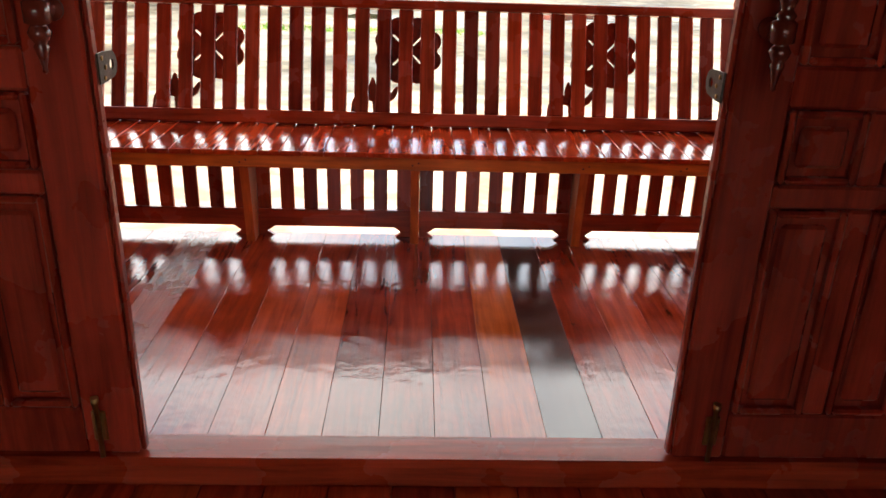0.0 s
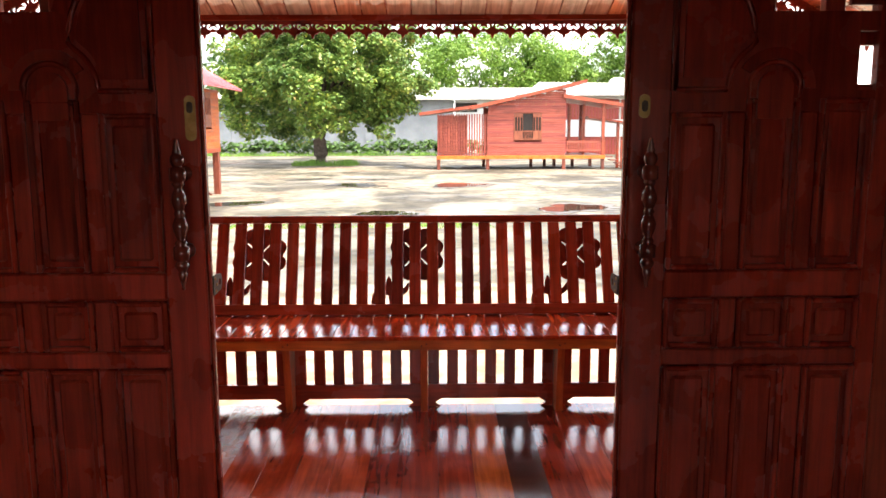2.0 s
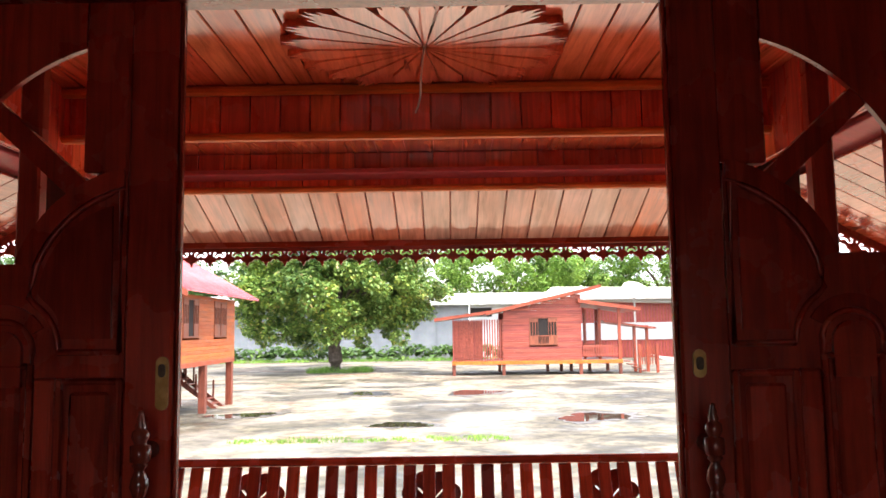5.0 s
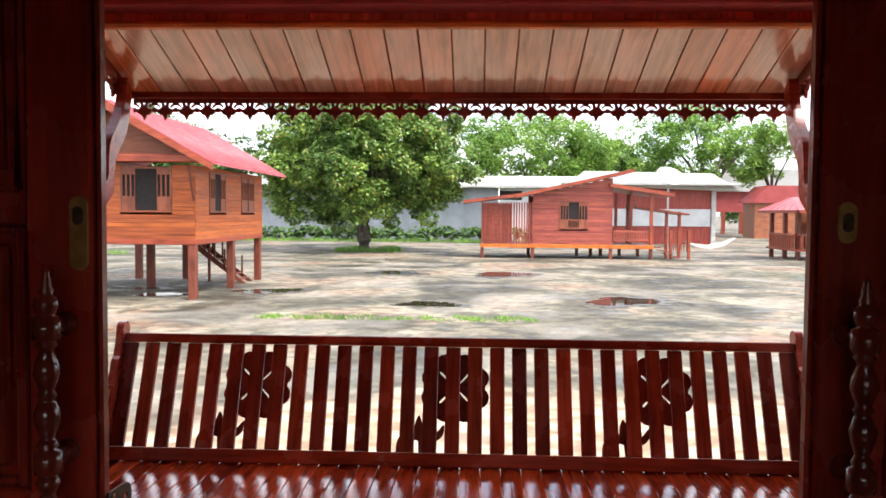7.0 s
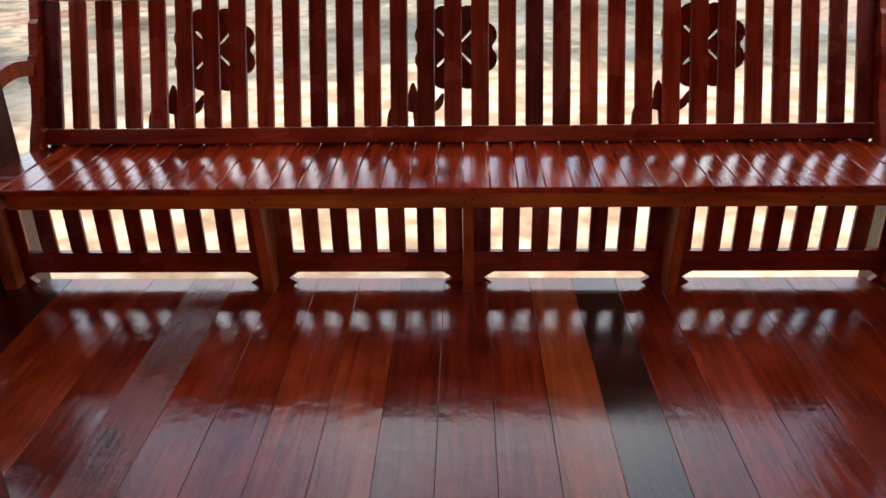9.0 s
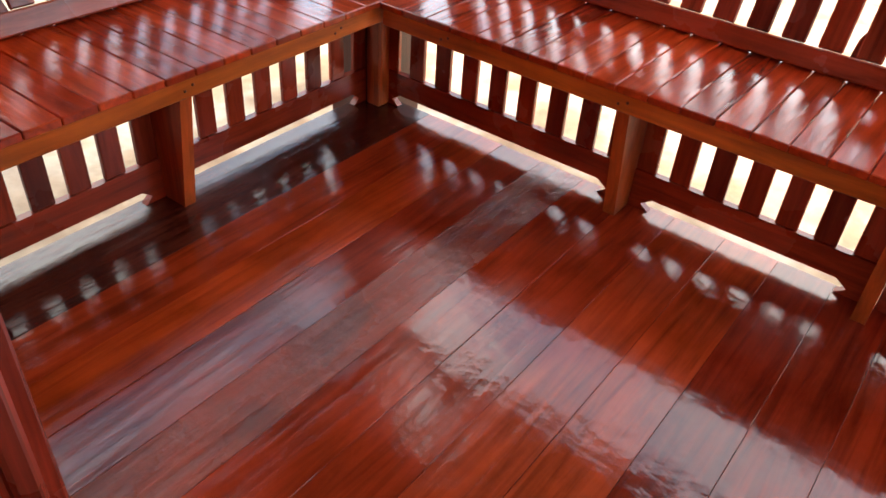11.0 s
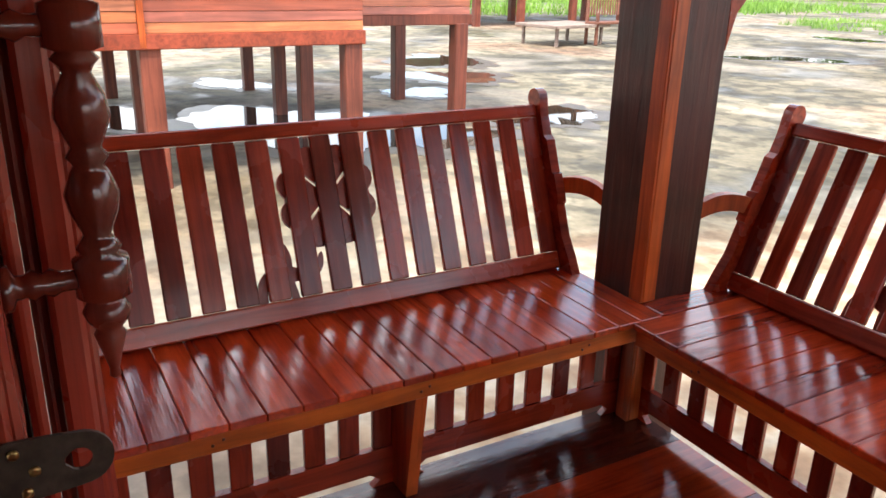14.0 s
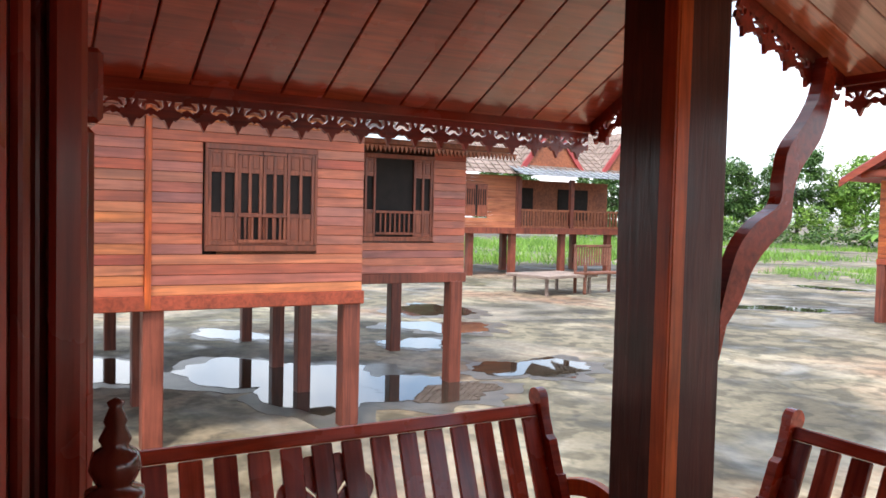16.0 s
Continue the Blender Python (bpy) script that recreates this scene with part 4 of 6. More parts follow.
line = cable.splines.new("BEZIER")
line.bezier_points.add(3)
for p, co in zip(line.bezier_points, ((-0.02, 1.90, 2.815), (-0.035, 1.90, 2.70), (-0.045, 1.90, 2.58), (-0.06, 1.90, 2.535))):
    p.co, p.handle_left_type, p.handle_right_type = co, "AUTO", "AUTO"
cable.materials.append(cable_white)
tagged(new("hanging_cable", cable), "loose white lamp cable hanging from the ceiling rosette", "cable")


def fretwork(bm, length, m, pitch=0.112):
    """Pierced bargeboard: a repeated pattern of curls, hearts and drops along u, hanging down from v = 0."""
    count = max(1, round(length / pitch))
    p = length / count
    t = 0.016
    for k in range(count):
        q = m @ Matrix.Translation((k * p, 0, 0)) @ Matrix.Diagonal((p / 0.112, 1, 1, 1))
        slab(bm, [(0, 0), (0, -0.022), (0.112, -0.022), (0.112, 0)], t, q)
        # pointed drop with shoulders, pierced by a small triangle
        slab(bm, [(0.036, -0.022), (0.048, -0.022), (0.056, -0.040), (0.056, -0.052), (0.030, -0.052), (0.040, -0.040)], t, q)
        slab(bm, [(0.064, -0.022), (0.076, -0.022), (0.072, -0.040), (0.082, -0.052), (0.056, -0.052), (0.056, -0.040)], t, q)
        slab(bm, [(0.022, -0.052), (0.090, -0.052), (0.094, -0.070), (0.080, -0.084), (0.070, -0.082), (0.056, -0.112), (0.042, -0.082), (0.032, -0.084), (0.018, -0.070)], t, q)
        # curls between the drops
        slab(bm, [(0.0, -0.022), (0.012, -0.022), (0.026, -0.034), (0.030, -0.046), (0.022, -0.044), (0.016, -0.036), (0.0, -0.033)], t, q)
        slab(bm, [(0.112, -0.022), (0.100, -0.022), (0.086, -0.034), (0.082, -0.046), (0.090, -0.044), (0.096, -0.036), (0.112, -0.033)], t, q)
        slab(bm, [(0.0, -0.045), (0.010, -0.050), (0.022, -0.058), (0.018, -0.070), (0.008, -0.066), (0.0, -0.072)], t, q)
        slab(bm, [(0.112, -0.045), (0.102, -0.050), (0.090, -0.058), (0.094, -0.070), (0.104, -0.066), (0.112, -0.072)], t, q)


def shed_eave(label, m, length, rise, run, drop, soffit):
    """A lean-to eave: boarded soffit sloping down and out, fascia and fretwork at its foot, pierced boards up its two rakes. x along it, y outward."""
    eave = thing("eave", label, "eave", m, "porch eaves")
    slope = math.atan2(drop, run)
    deep = math.hypot(run, drop)
    tip = Matrix.Translation((0, 0, rise)) @ Matrix.Rotation(-slope, 4, "X")
    count = round(length / 0.15)
    w, board = length / count, None
    for k in range(count):
        at = tip @ Matrix.Translation(((k + 0.5) * w, 0, 0))
        if board is None:
            board = part("soffit_board", boxed((-w / 2 + 0.0025, 0, 0), (w / 2 - 0.0025, deep, 0.018), 0.003), soffit, eave, m=at)
        else:
            share("soffit_board", board, eave, at)
    bm = bmesh.new()
    block(bm, (-0.06, -0.1, 0.03), (length + 0.06, deep + 0.06, 0.06), 0.004, tip)
    part("roof_sheet", bm, roof_red, eave)
    bm = bmesh.new()
    block(bm, (-0.02, run + 0.0, rise - drop - 0.035), (length + 0.02, run + 0.022, rise - drop + 0.045), 0.005)
    part("fascia", bm, rail_wood, eave)
    bm = bmesh.new()
    fretwork(bm, length, Matrix.Translation((0, run + 0.003, rise - drop - 0.035)) @ UPRIGHT_X)
    part("fretwork", bm, fret_wood, eave, "pierced red fretwork with hanging points")
    for x in (-0.02, length + 0.004):
        bm = bmesh.new()
        rake = Matrix.Translation((x, 0, 0)) @ tip @ UPRIGHT_Y
        slab(bm, [(0, -0.02), (deep, -0.02), (deep, 0.05), (0, 0.05)], 0.016, rake)
        fretwork(bm, deep, Matrix.Translation((0, 0, -0.018)) @ rake)
        part("rake_board", bm, fret_wood, eave, "pierced sloping end board")
    return eave


shed_eave("front porch eave with glossy soffit boards coloured pale as yard sheen, and pierced fretwork", pose(-1.76, 3.03, 0), 3.37, 2.45, 0.56, 0.22, soffit_sheen_wood)
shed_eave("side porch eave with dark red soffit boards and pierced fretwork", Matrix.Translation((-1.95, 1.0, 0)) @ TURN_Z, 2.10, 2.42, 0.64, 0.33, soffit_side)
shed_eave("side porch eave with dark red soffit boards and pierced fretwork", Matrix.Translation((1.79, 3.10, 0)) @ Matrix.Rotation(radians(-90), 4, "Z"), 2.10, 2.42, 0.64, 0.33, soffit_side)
# main roof over the porch keeps daylight out above the ceiling
bm = bmesh.new()
block(bm, (X0 - 0.1, 0.9, 2.90), (X1 + 0.1, 3.2, 2.95))
block(bm, (X0 - 0.1, 3.06, 2.47), (X1 + 0.1, 3.09, 2.90))
block(bm, (X0 - 0.1, 0.9, 2.45), (X0 - 0.07, 3.06, 2.90))
block(bm, (X1 + 0.07, 0.9, 2.45), (X1 + 0.1, 3.06, 2.90))
tagged(part("roof", bm, roof_red), "red roof over the porch and room", "roof", kind="structure")
tagged(part("roof_room", boxed((-3.4, -4.4, 3.22), (3.4, 1.1, 3.28)), roof_red), "red roof over the room", "roof", kind="structure")


# ---- houses on stilts ----
def lapped(house, material, length, height, m, step=0.125, holes=(), join=0.0):
    """Horizontal lap boards on an upright plane: x along, z up, y toward the viewer; holes: (x0, x1, z0, z1)."""
    count = round(height / step)
    w = height / count
    for k in range(count):
        z0, z1 = k * w, (k + 1) * w
        runs = [(0.0, length)]
        for a, b, lo, hi in holes:
            if lo < z1 - 0.02 and hi > z0 + 0.02:
                runs = [piece for p, q in runs for piece in ((p, min(q, a)), (max(p, b), q)) if piece[1] - piece[0] > 0.01]
        for p, q in runs:
            part("wall_board", boxed((p, -0.03, z0), (q, 0.0, z1 - 0.004), 0.006), material, house, m=m)


def shutter_window(parent, m, wide, tall, open_wide, bars=3, rail=True, gap_mid=True):
    """A wooden window: frame, opening closed by a sheet painted as room shade, slatted shutters at both sides, a low
    balustrade.
    """
    win = part("window", boxed((-wide / 2, 0.0, 0.0), (wide / 2, 0.03, tall)), painted_shade, parent, "unglazed wooden window with slatted shutters", m)
    for lo, hi in (((-wide / 2 - 0.05, -0.05, -0.06), (wide / 2 + 0.05, 0.02, 0.0)), ((-wide / 2 - 0.05, -0.05, tall), (wide / 2 + 0.05, 0.02, tall + 0.06)),
                   ((-wide / 2 - 0.05, -0.05, 0.0), (-wide / 2, 0.02, tall)), ((wide / 2, -0.05, 0.0), (wide / 2 + 0.05, 0.02, tall))):
        part("frame", boxed(lo, hi, 0.006), window_wood, win)
    wing = (wide - open_wide) / 2
    for s in (-1, 1):
        a, b = sorted((s * wide / 2, s * (wide / 2 - wing)))
        part("shutter_panel", boxed((a, -0.04, 0), (b, -0.01, tall * 0.34), 0.006), window_wood, win)
        part("shutter_panel", boxed((a, -0.04, tall * 0.86), (b, -0.01, tall), 0.006), window_wood, win)
        n = bars
        for k in range(n + 1):
            x = a + (b - a) * k / n
            part("shutter_bar", boxed((max(a, x - 0.024), -0.04, tall * 0.34), (min(b, x + 0.024), -0.012, tall * 0.86), 0.003), window_wood, win)
    if rail:
        part("window_rail", boxed((-open_wide / 2, -0.04, tall * 0.30), (open_wide / 2, -0.012, tall * 0.34), 0.004), window_wood, win)
        part("window_rail", boxed((-open_wide / 2, -0.04, 0.03), (open_wide / 2, -0.012, 0.07), 0.004), window_wood, win)
        n, stick = max(3, round(open_wide / 0.09)), None
        for k in range(1, n):
            at = pose(-open_wide / 2 + open_wide * k / n, 0, 0)
            if stick is None:
                stick = part("baluster", boxed((-0.014, -0.035, 0.07), (0.014, -0.015, tall * 0.30), 0.003), window_wood, win, m=at)
            else:
                share("baluster", stick, win, at)
    return win


def leaf_window(parent, m, wide, tall, mid, closed):
    """A wooden window of framed leaves: small panels above, bars over a sheet painted as room shade, tall panels below.
    """
    win = part("window", boxed((-wide / 2, 0.0, 0.0), (wide / 2, 0.03, tall)), painted_shade, parent, "unglazed wooden window of framed shutters over panels", m)
    for lo, hi in (((-wide / 2 - 0.03, -0.05, -0.07), (wide / 2 + 0.03, 0.02, -0.002)), ((-wide / 2 - 0.03, -0.05, tall + 0.002), (wide / 2 + 0.03, 0.02, tall + 0.07)),
                   ((-wide / 2 - 0.03, -0.05, 0.0), (-wide / 2 - 0.002, 0.02, tall)), ((wide / 2 + 0.002, -0.05, 0.0), (wide / 2 + 0.03, 0.02, tall))):
        part("frame", boxed(lo, hi, 0.005), window_wood, win)
    spans = [(-wide / 2, -mid / 2, 1), (mid / 2, wide / 2, 1)]
    if closed:
        spans += [(-mid / 2, -0.004, 0), (0.004, mid / 2, 0)]
    for a, b, full in spans:
        y = -0.042 if full else -0.03
        half = (a + b) / 2
        for x in (a + 0.02, half, b - 0.02):
            part("shutter_stile", boxed((x - 0.019, y, 0.0 if full else 0.02), (x + 0.019, y + 0.026, tall - (0 if full else 0.05)), 0.004), window_wood, win)
        for z0, z1 in ((0.0, 0.05), (tall * 0.30, tall * 0.345), (tall * 0.765, tall * 0.81), (tall - 0.04, tall)):
            part("shutter_rail", boxed((a + 0.002, y + 0.003, z0), (b - 0.002, y + 0.022, z1), 0.003), window_wood, win)
        for p, q in ((a + 0.040, half - 0.02), (half + 0.02, b - 0.040)):
            for z0, z1 in ((0.051, tall * 0.299), (tall * 0.811, tall - 0.041)):
                if full or z0 > 0.1:
                    part("shutter_panel", boxed((p, y + 0.014, z0), (q, y + 0.024, z1)), window_wood, win)
                    part("panel_field", boxed((p + 0.012, y + 0.006, z0 + 0.014), (q - 0.012, y + 0.0135, z1 - 0.014), 0.006), window_wood, win)
    for z in (0.03, tall * 0.30):
        part("window_rail", boxed((-mid / 2, -0.062, z), (mid / 2, -0.044, z + 0.04), 0.004), window_wood, win)
    count = max(4, round(mid / 0.085))
    for k in range(1, count):
        x = -mid / 2 + mid * k / count
        part("baluster", boxed((x - 0.014, -0.060, 0.071), (x + 0.014, -0.046, tall * 0.299), 0.003), window_wood, win)


def tiled_roof(parent, ridge_a, ridge_b, eave_a, eave_b, material, rows=14):
    """One roof slope with stepped tile courses and rolls, from its ridge to its eave."""
    bm = bmesh.new()
    ra, rb, ea, eb = (Vector(v) for v in (ridge_a, ridge_b, eave_a, eave_b))
    up = (rb - ra).cross(ea - ra).normalized()
    if up.z < 0:
        up = -up
    cols = max(6, int((rb - ra).length / 0.42))
    for k in range(rows):
        f0, f1 = k / rows, (k + 1.12) / rows
        p, q, s, t = ra.lerp(ea, f0), rb.lerp(eb, f0), rb.lerp(eb, f1), ra.lerp(ea, f1)
        lift0, lift1 = up * 0.01, up * 0.05
        top = [bm.verts.new(v) for v in (p + lift0, q + lift0, s + lift1, t + lift1)]
        low = [bm.verts.new(v) for v in (p - up * 0.02, q - up * 0.02, s + up * 0.02, t + up * 0.02)]
        bm.faces.new(top)
        bm.faces.new(low[::-1])
        for i in range(4):
            j = (i + 1) % 4
            bm.faces.new((top[i], low[i], low[j], top[j]))
    for k in range(cols + 1):
        p, t = ra.lerp(rb, k / cols), ea.lerp(eb, k / cols)
        rod(bm, [p + up * 0.045, t + up * 0.055], [0.035, 0.035], 5)
    part("roof", bm, material, parent)


def stilt_posts(parent, spots, z1, size=0.2, lo=GROUND):
    source = None
    for x, y in spots:
        if source is None:
            source = part("stilt", boxed((-size / 2, -size / 2, lo - 0.05), (size / 2, size / 2, z1), 0.012), stilt_wood, parent, m=pose(x, y, 0))
        else:
            share("stilt", source, parent, pose(x, y, 0))


def face(x, y, z, turn):
    return pose(x, y, z, 0, 0, turn)


# small orange house on tall stilts, red tiled gable roof
house = thing("stilt_house", "small orange lap-board house on tall stilts with a red tiled roof", "house")
HX0, HX1, HY0, HY1, HZ0, HZ1 = -13.4, -8.45, 23.0, 30.4, 0.75, 3.0
stilt_posts(house, [(x, y) for x in (-13.3, -11.4, -8.55) for y in (23.1, 26.8, 30.2)], HZ0, 0.24)
lapped(house, clad_far, HX1 - HX0, HZ1 - HZ0, face(HX0, HY0, HZ0, 0), holes=[(2.67, 4.27, 0.85, 2.17)])
lapped(house, clad_far, HY1 - HY0, HZ1 - HZ0, face(HX1, HY0, HZ0, 90), holes=[(1.2, 2.9, 0.85, 2.1), (4.6, 6.3, 0.85, 2.1)])
part("wall", boxed((HX0, HY0 + 0.1, HZ0 + 0.01), (HX0 + 0.05, HY1, HZ1)), clad_far, house)
part("wall", boxed((HX0, HY1 - 0.05, HZ0 + 0.01), (HX1, HY1, HZ1)), clad_far, house)
part("floor_frame", boxed((HX0 - 0.03, HY0 - 0.04, HZ0 - 0.16), (HX1 + 0.04, HY1, HZ0), 0.01), trim_red, house)
shutter_window(house, face(-9.93, HY0 + 0.0, 1.62, 0), 1.5, 1.26, 0.66, 3, False)
shutter_window(house, face(HX1, 25.05, 1.62, 90), 1.5, 1.2, 0.55, 3, False)
shutter_window(house, face(HX1, 28.45, 1.62, 90), 1.5, 1.2, 0.12, 4, False)
peak = ((HX0 + HX1) / 2, 22.3, 4.85)
for sgn, xe in ((-1, HX0 - 0.75), (1, HX1 + 0.75)):
    tiled_roof(house, peak, (peak[0], 31.2, 4.85), (xe, 22.3, 2.98), (xe, 31.2, 2.98), roof_red, 13)
    bm = bmesh.new()
    d = Vector((xe - peak[0], 0, 2.98 - 4.85))
    slab(bm, [(peak[0], 4.90), (xe + sgn * 0.06, 2.98), (xe + sgn * 0.06, 2.80), (peak[0], 4.62)], 0.06, Matrix.Translation((0, 22.24, 0)) @ UPRIGHT_X)
    part("bargeboard", bm, trim_red, house)
bm = bmesh.new()
board_gable = [(HX0 - 0.2, 3.28), (HX1 + 0.2, 3.28), (peak[0], 4.6)]
slab(bm, board_gable, 0.04, Matrix.Translation((0, 22.9, 0)) @ UPRIGHT_X)
part("gable", bm, clad_brown, house)
part("gable_shelf", boxed((HX0 - 0.3, 22.45, 3.06), (HX1 + 0.3, 23.0, 3.28), 0.02), trim_red, house)
bm = bmesh.new()
slab(bm, [(0, 1.9), (0.06, 1.95), (0.5, 2.95), (0.4, 2.95)], 0.06, Matrix.Translation((HX1 - 0.05, HY0, 0)) @ Matrix.Rotation(radians(-90), 4, "Z") @ UPRIGHT_X)
part("brace", bm, stilt_wood, house)
steps = part("stair", boxed((-10.2, 29.2, GROUND), (-10.12, 29.3, 0.6)), stilt_wood, house)
for k in range(9):
    part("tread", boxed((-10.9 + k * 0.24, 28.6, 0.5 - k * 0.18), (-10.62 + k * 0.24, 29.5, 0.54 - k * 0.18), 0.006), stilt_wood, steps)
for y in (28.58, 29.5):
    bm = bmesh.new()
    slab(bm, [(-11.0, 0.6), (-8.75, GROUND), (-8.55, GROUND), (-10.8, 0.74)], 0.05, Matrix.Translation((0, y, 0)) @ UPRIGHT_X)
    for k in range(6):
        block(bm, (-10.9 + 0.38 * k, y, 0.55 - 0.285 * k), (-10.84 + 0.38 * k, y + 0.05, 1.35 - 0.285 * k))
    part("stringer", bm, stilt_wood, steps)

# red house with a sloping roof, open slatted wing and veranda
house = thing("shed_roof_house", "low red board house with a single-pitch roof, slatted wing and veranda", "house")
RY = 47.4
stilt_posts(house, [(0.42, RY + 0.1), (3.45, RY + 0.1), (8.15, RY + 0.1), (10.55, RY + 0.1), (0.42, RY + 4), (3.45, RY + 4), (6.6, RY + 4), (7.5, RY + 4), (8.15, RY + 4), (9.4, RY + 4.2), (10.55, RY + 4)], -0.2, 0.2)
bm = bmesh.new()
count = 30
for k in range(count):
    z0 = -0.2 + k * 0.138
    x_end = 8.22
    x0 = 3.45
    z1 = z0 + 0.134
    roofline = lambda x: 2.86 + (x - 3.45) * 0.226
    if z1 > roofline(x0):
        x0 = 3.45 + (z1 - 2.86) / 0.226
    if x0 > 8.0:
        break
    hole = (5.05, 6.75) if z1 > 0.72 and z0 < 2.38 else None
    for p, q in ([(x0, x_end)] if hole is None else [(x0, hole[0]), (hole[1], x_end)]):
        part("wall_board", boxed((p, RY, z0), (q, RY + 0.04, z1), 0.008), clad_red, house)
part("wall", boxed((8.18, RY + 0.05, -0.2), (8.22, RY + 4.4, 3.7)), clad_red, house)
part("wall", boxed((3.45, RY + 4.36, -0.2), (8.17, RY + 4.4, 2.8)), clad_red, house)
part("sill_beam", boxed((0.3, RY - 0.05, -0.42), (10.7, RY + 0.03, -0.2), 0.01), amber_wood, house)
part("deck", boxed((0.3, RY + 0.04, -0.32), (10.7, RY + 4.4, -0.2), 0.01), stilt_wood, house)
part("wing_back", boxed((0.5, RY + 4.3, -0.2), (2.3, RY + 4.36, 2.3)), clad_red, house)
shutter_window(house, face(5.9, RY + 0.01, 0.78, 0), 1.62, 1.56, 0.62, 3, True)
for k in range(20):
    x = 0.42 + k * 0.158
    share("wing_slat", wing_source, house, pose(x, RY + 0.02, 0)) if k else None
    if not k:
        wing_source = part("wing_slat", boxed((-0.045, 0, -0.2), (0.045, 0.03, 2.32), 0.004), clad_red, house, m=pose(x, RY + 0.02, 0))
for k in range(14):
    share("wing_slat", wing_source, house, pose(0.4, RY + 0.3 + k * 0.3, 0, 0, 0, 90))
for pts, y0, y1 in ((((-0.75, 2.42), (3.55, 2.98), (3.55, 2.80), (-0.75, 2.24)), RY - 0.3, RY + 4.8), (((2.4, 2.78), (9.4, 4.36), (9.4, 4.16), (2.4, 2.58)), RY - 0.5, RY + 5), (((8.0, 3.50), (11.8, 2.92), (11.8, 2.72), (8.0, 3.28)), RY - 0.4, RY + 4.8), (((9.9, 2.2), (13.2, 1.72), (13.2, 1.62), (9.9, 2.08)), RY + 1.5, RY + 4.5)):
    bm = bmesh.new()
    slab(bm, pts, y1 - y0, Matrix.Translation((0, y0, 0)) @ UPRIGHT_X)
    part("roof", bm, trim_red, house)
for x, y in ((10.55, RY + 0.1), (9.6, RY + 1.5), (8.9, RY + 2.8), (9.9, RY + 4.2), (11.9, RY + 2), (12.7, RY + 2)):
    part("veranda_post", boxed((x - 0.09, y - 0.09, -0.2 if x < 11 else GROUND), (x + 0.09, y + 0.09, 2.95 if x < 11 else 1.85), 0.01), trim_red, house)
for x0, x1, y in ((8.3, 10.5, RY + 0.05), (8.3, 10.5, RY + 3.9)):
    bm = bmesh.new()
    block(bm, (x0, y, 0.55), (x1, y + 0.06, 0.68))
    block(bm, (x0, y, 0.05), (x1, y + 0.06, 0.15))
    for k in range(15):
        a = x0 + 0.05 + (x1 - x0 - 0.1) * k / 14
        block(bm, (a - 0.035, y + 0.01, 0.15), (a + 0.035, y + 0.04, 0.55))
    part("railing", bm, clad_red, house)
for k in range(4):
    bm = bmesh.new()
    block(bm, (10.9 + k * 0.35, RY + 0.6, GROUND + 0.1 + (3 - k) * 0.2), (11.3 + k * 0.35, RY + 1.8, GROUND + 0.16 + (3 - k) * 0.2))
    part("tread", bm, stilt_wood, house)
gate = thing("gate_posts", "short red slatted gate beside the veranda steps", "gate", pose(11.9, RY + 0.8, GROUND))
for x in (0.0, 1.1):
    part("gate_post", boxed((x - 0.08, -0.08, 0), (x + 0.08, 0.08, 1.75), 0.01), trim_red, gate)
for k in range(6):
    part("gate_bar", boxed((0.14 + k * 0.16, -0.02, 0.5), (0.2 + k * 0.16, 0.02, 1.6), 0.005), trim_red, gate)
hammock = bmesh.new()
slab(hammock, [(0, 0.62), (0.8, 0.25), (1.7, 0.1), (2.6, 0.35), (3.3, 0.85), (2.6, 0.55), (1.7, 0.38), (0.8, 0.45)], 0.6, UPRIGHT_X)
tagged(part("hammock", hammock, cloth, m=pose(13.1, RY + 2.5, GROUND + 0.45)), "pale cloth hammock slung between posts", "hammock")

# neighbouring house close by, on stilts over puddles: nearest wall boards are single pieces
house = thing("neighbour_house", "orange and pink lap-board house on stilts with barred shutter windows", "house")
NX, NZ0, NZ1 = -9.32, 0.55, 2.95
stilt_posts(house, [(NX - 0.12, 2.5), (NX - 0.1, 4.93)], NZ0, 0.23)
stilt_posts(house, [(-11.48, 5.05), (-13.5, 5.3), (-16.5, 5.6), (-13.7, 3.0), (-11.6, 2.7), (-16.4, 2.9), (-9.6, 0.2), (-13.7, 0.2)], NZ0, 0.21)
stilt_posts(house, [(-11.2, 7.55), (-14.3, 8.0)], 0.62, 0.23)
part("floor_beam", boxed((NX - 0.1, -0.5, NZ0 - 0.02), (NX + 0.05, 5.08, NZ0 + 0.15), 0.012), trim_red, house)
part("floor_beam", boxed((-11.3, 5.1, 0.60), (-11.12, 7.75, 0.76), 0.012), stilt_wood, house)
part("deck", boxed((-16.8, -0.5, NZ0 + 0.02), (NX - 0.11, 5.05, NZ0 + 0.12)), stilt_wood, house)
part("deck", boxed((-16.8, 5.1, 0.62), (-11.31, 7.7, 0.74)), stilt_wood, house)
part("seam_strip", boxed((NX, 2.39, NZ0 + 0.0), (NX + 0.055, 2.46, NZ1), 0.006), amber_upright, house)
part("inner_wall", boxed((-16.8, -0.5, NZ0 + 0.13), (-16.7, 5.05, NZ1)), painted_shade, house)
part("wall", boxed((-16.8, 5.0, NZ0 + 0.16), (NX - 0.05, 5.05, NZ1)), clad_brown, house)
part("wall", boxed((-16.8, 7.64, 0.77), (-11.2, 7.69, 2.95)), clad_brown, house)
leaf_window(house, face(NX, 3.73, 1.28, 90), 1.30, 1.12, 0.60, True)
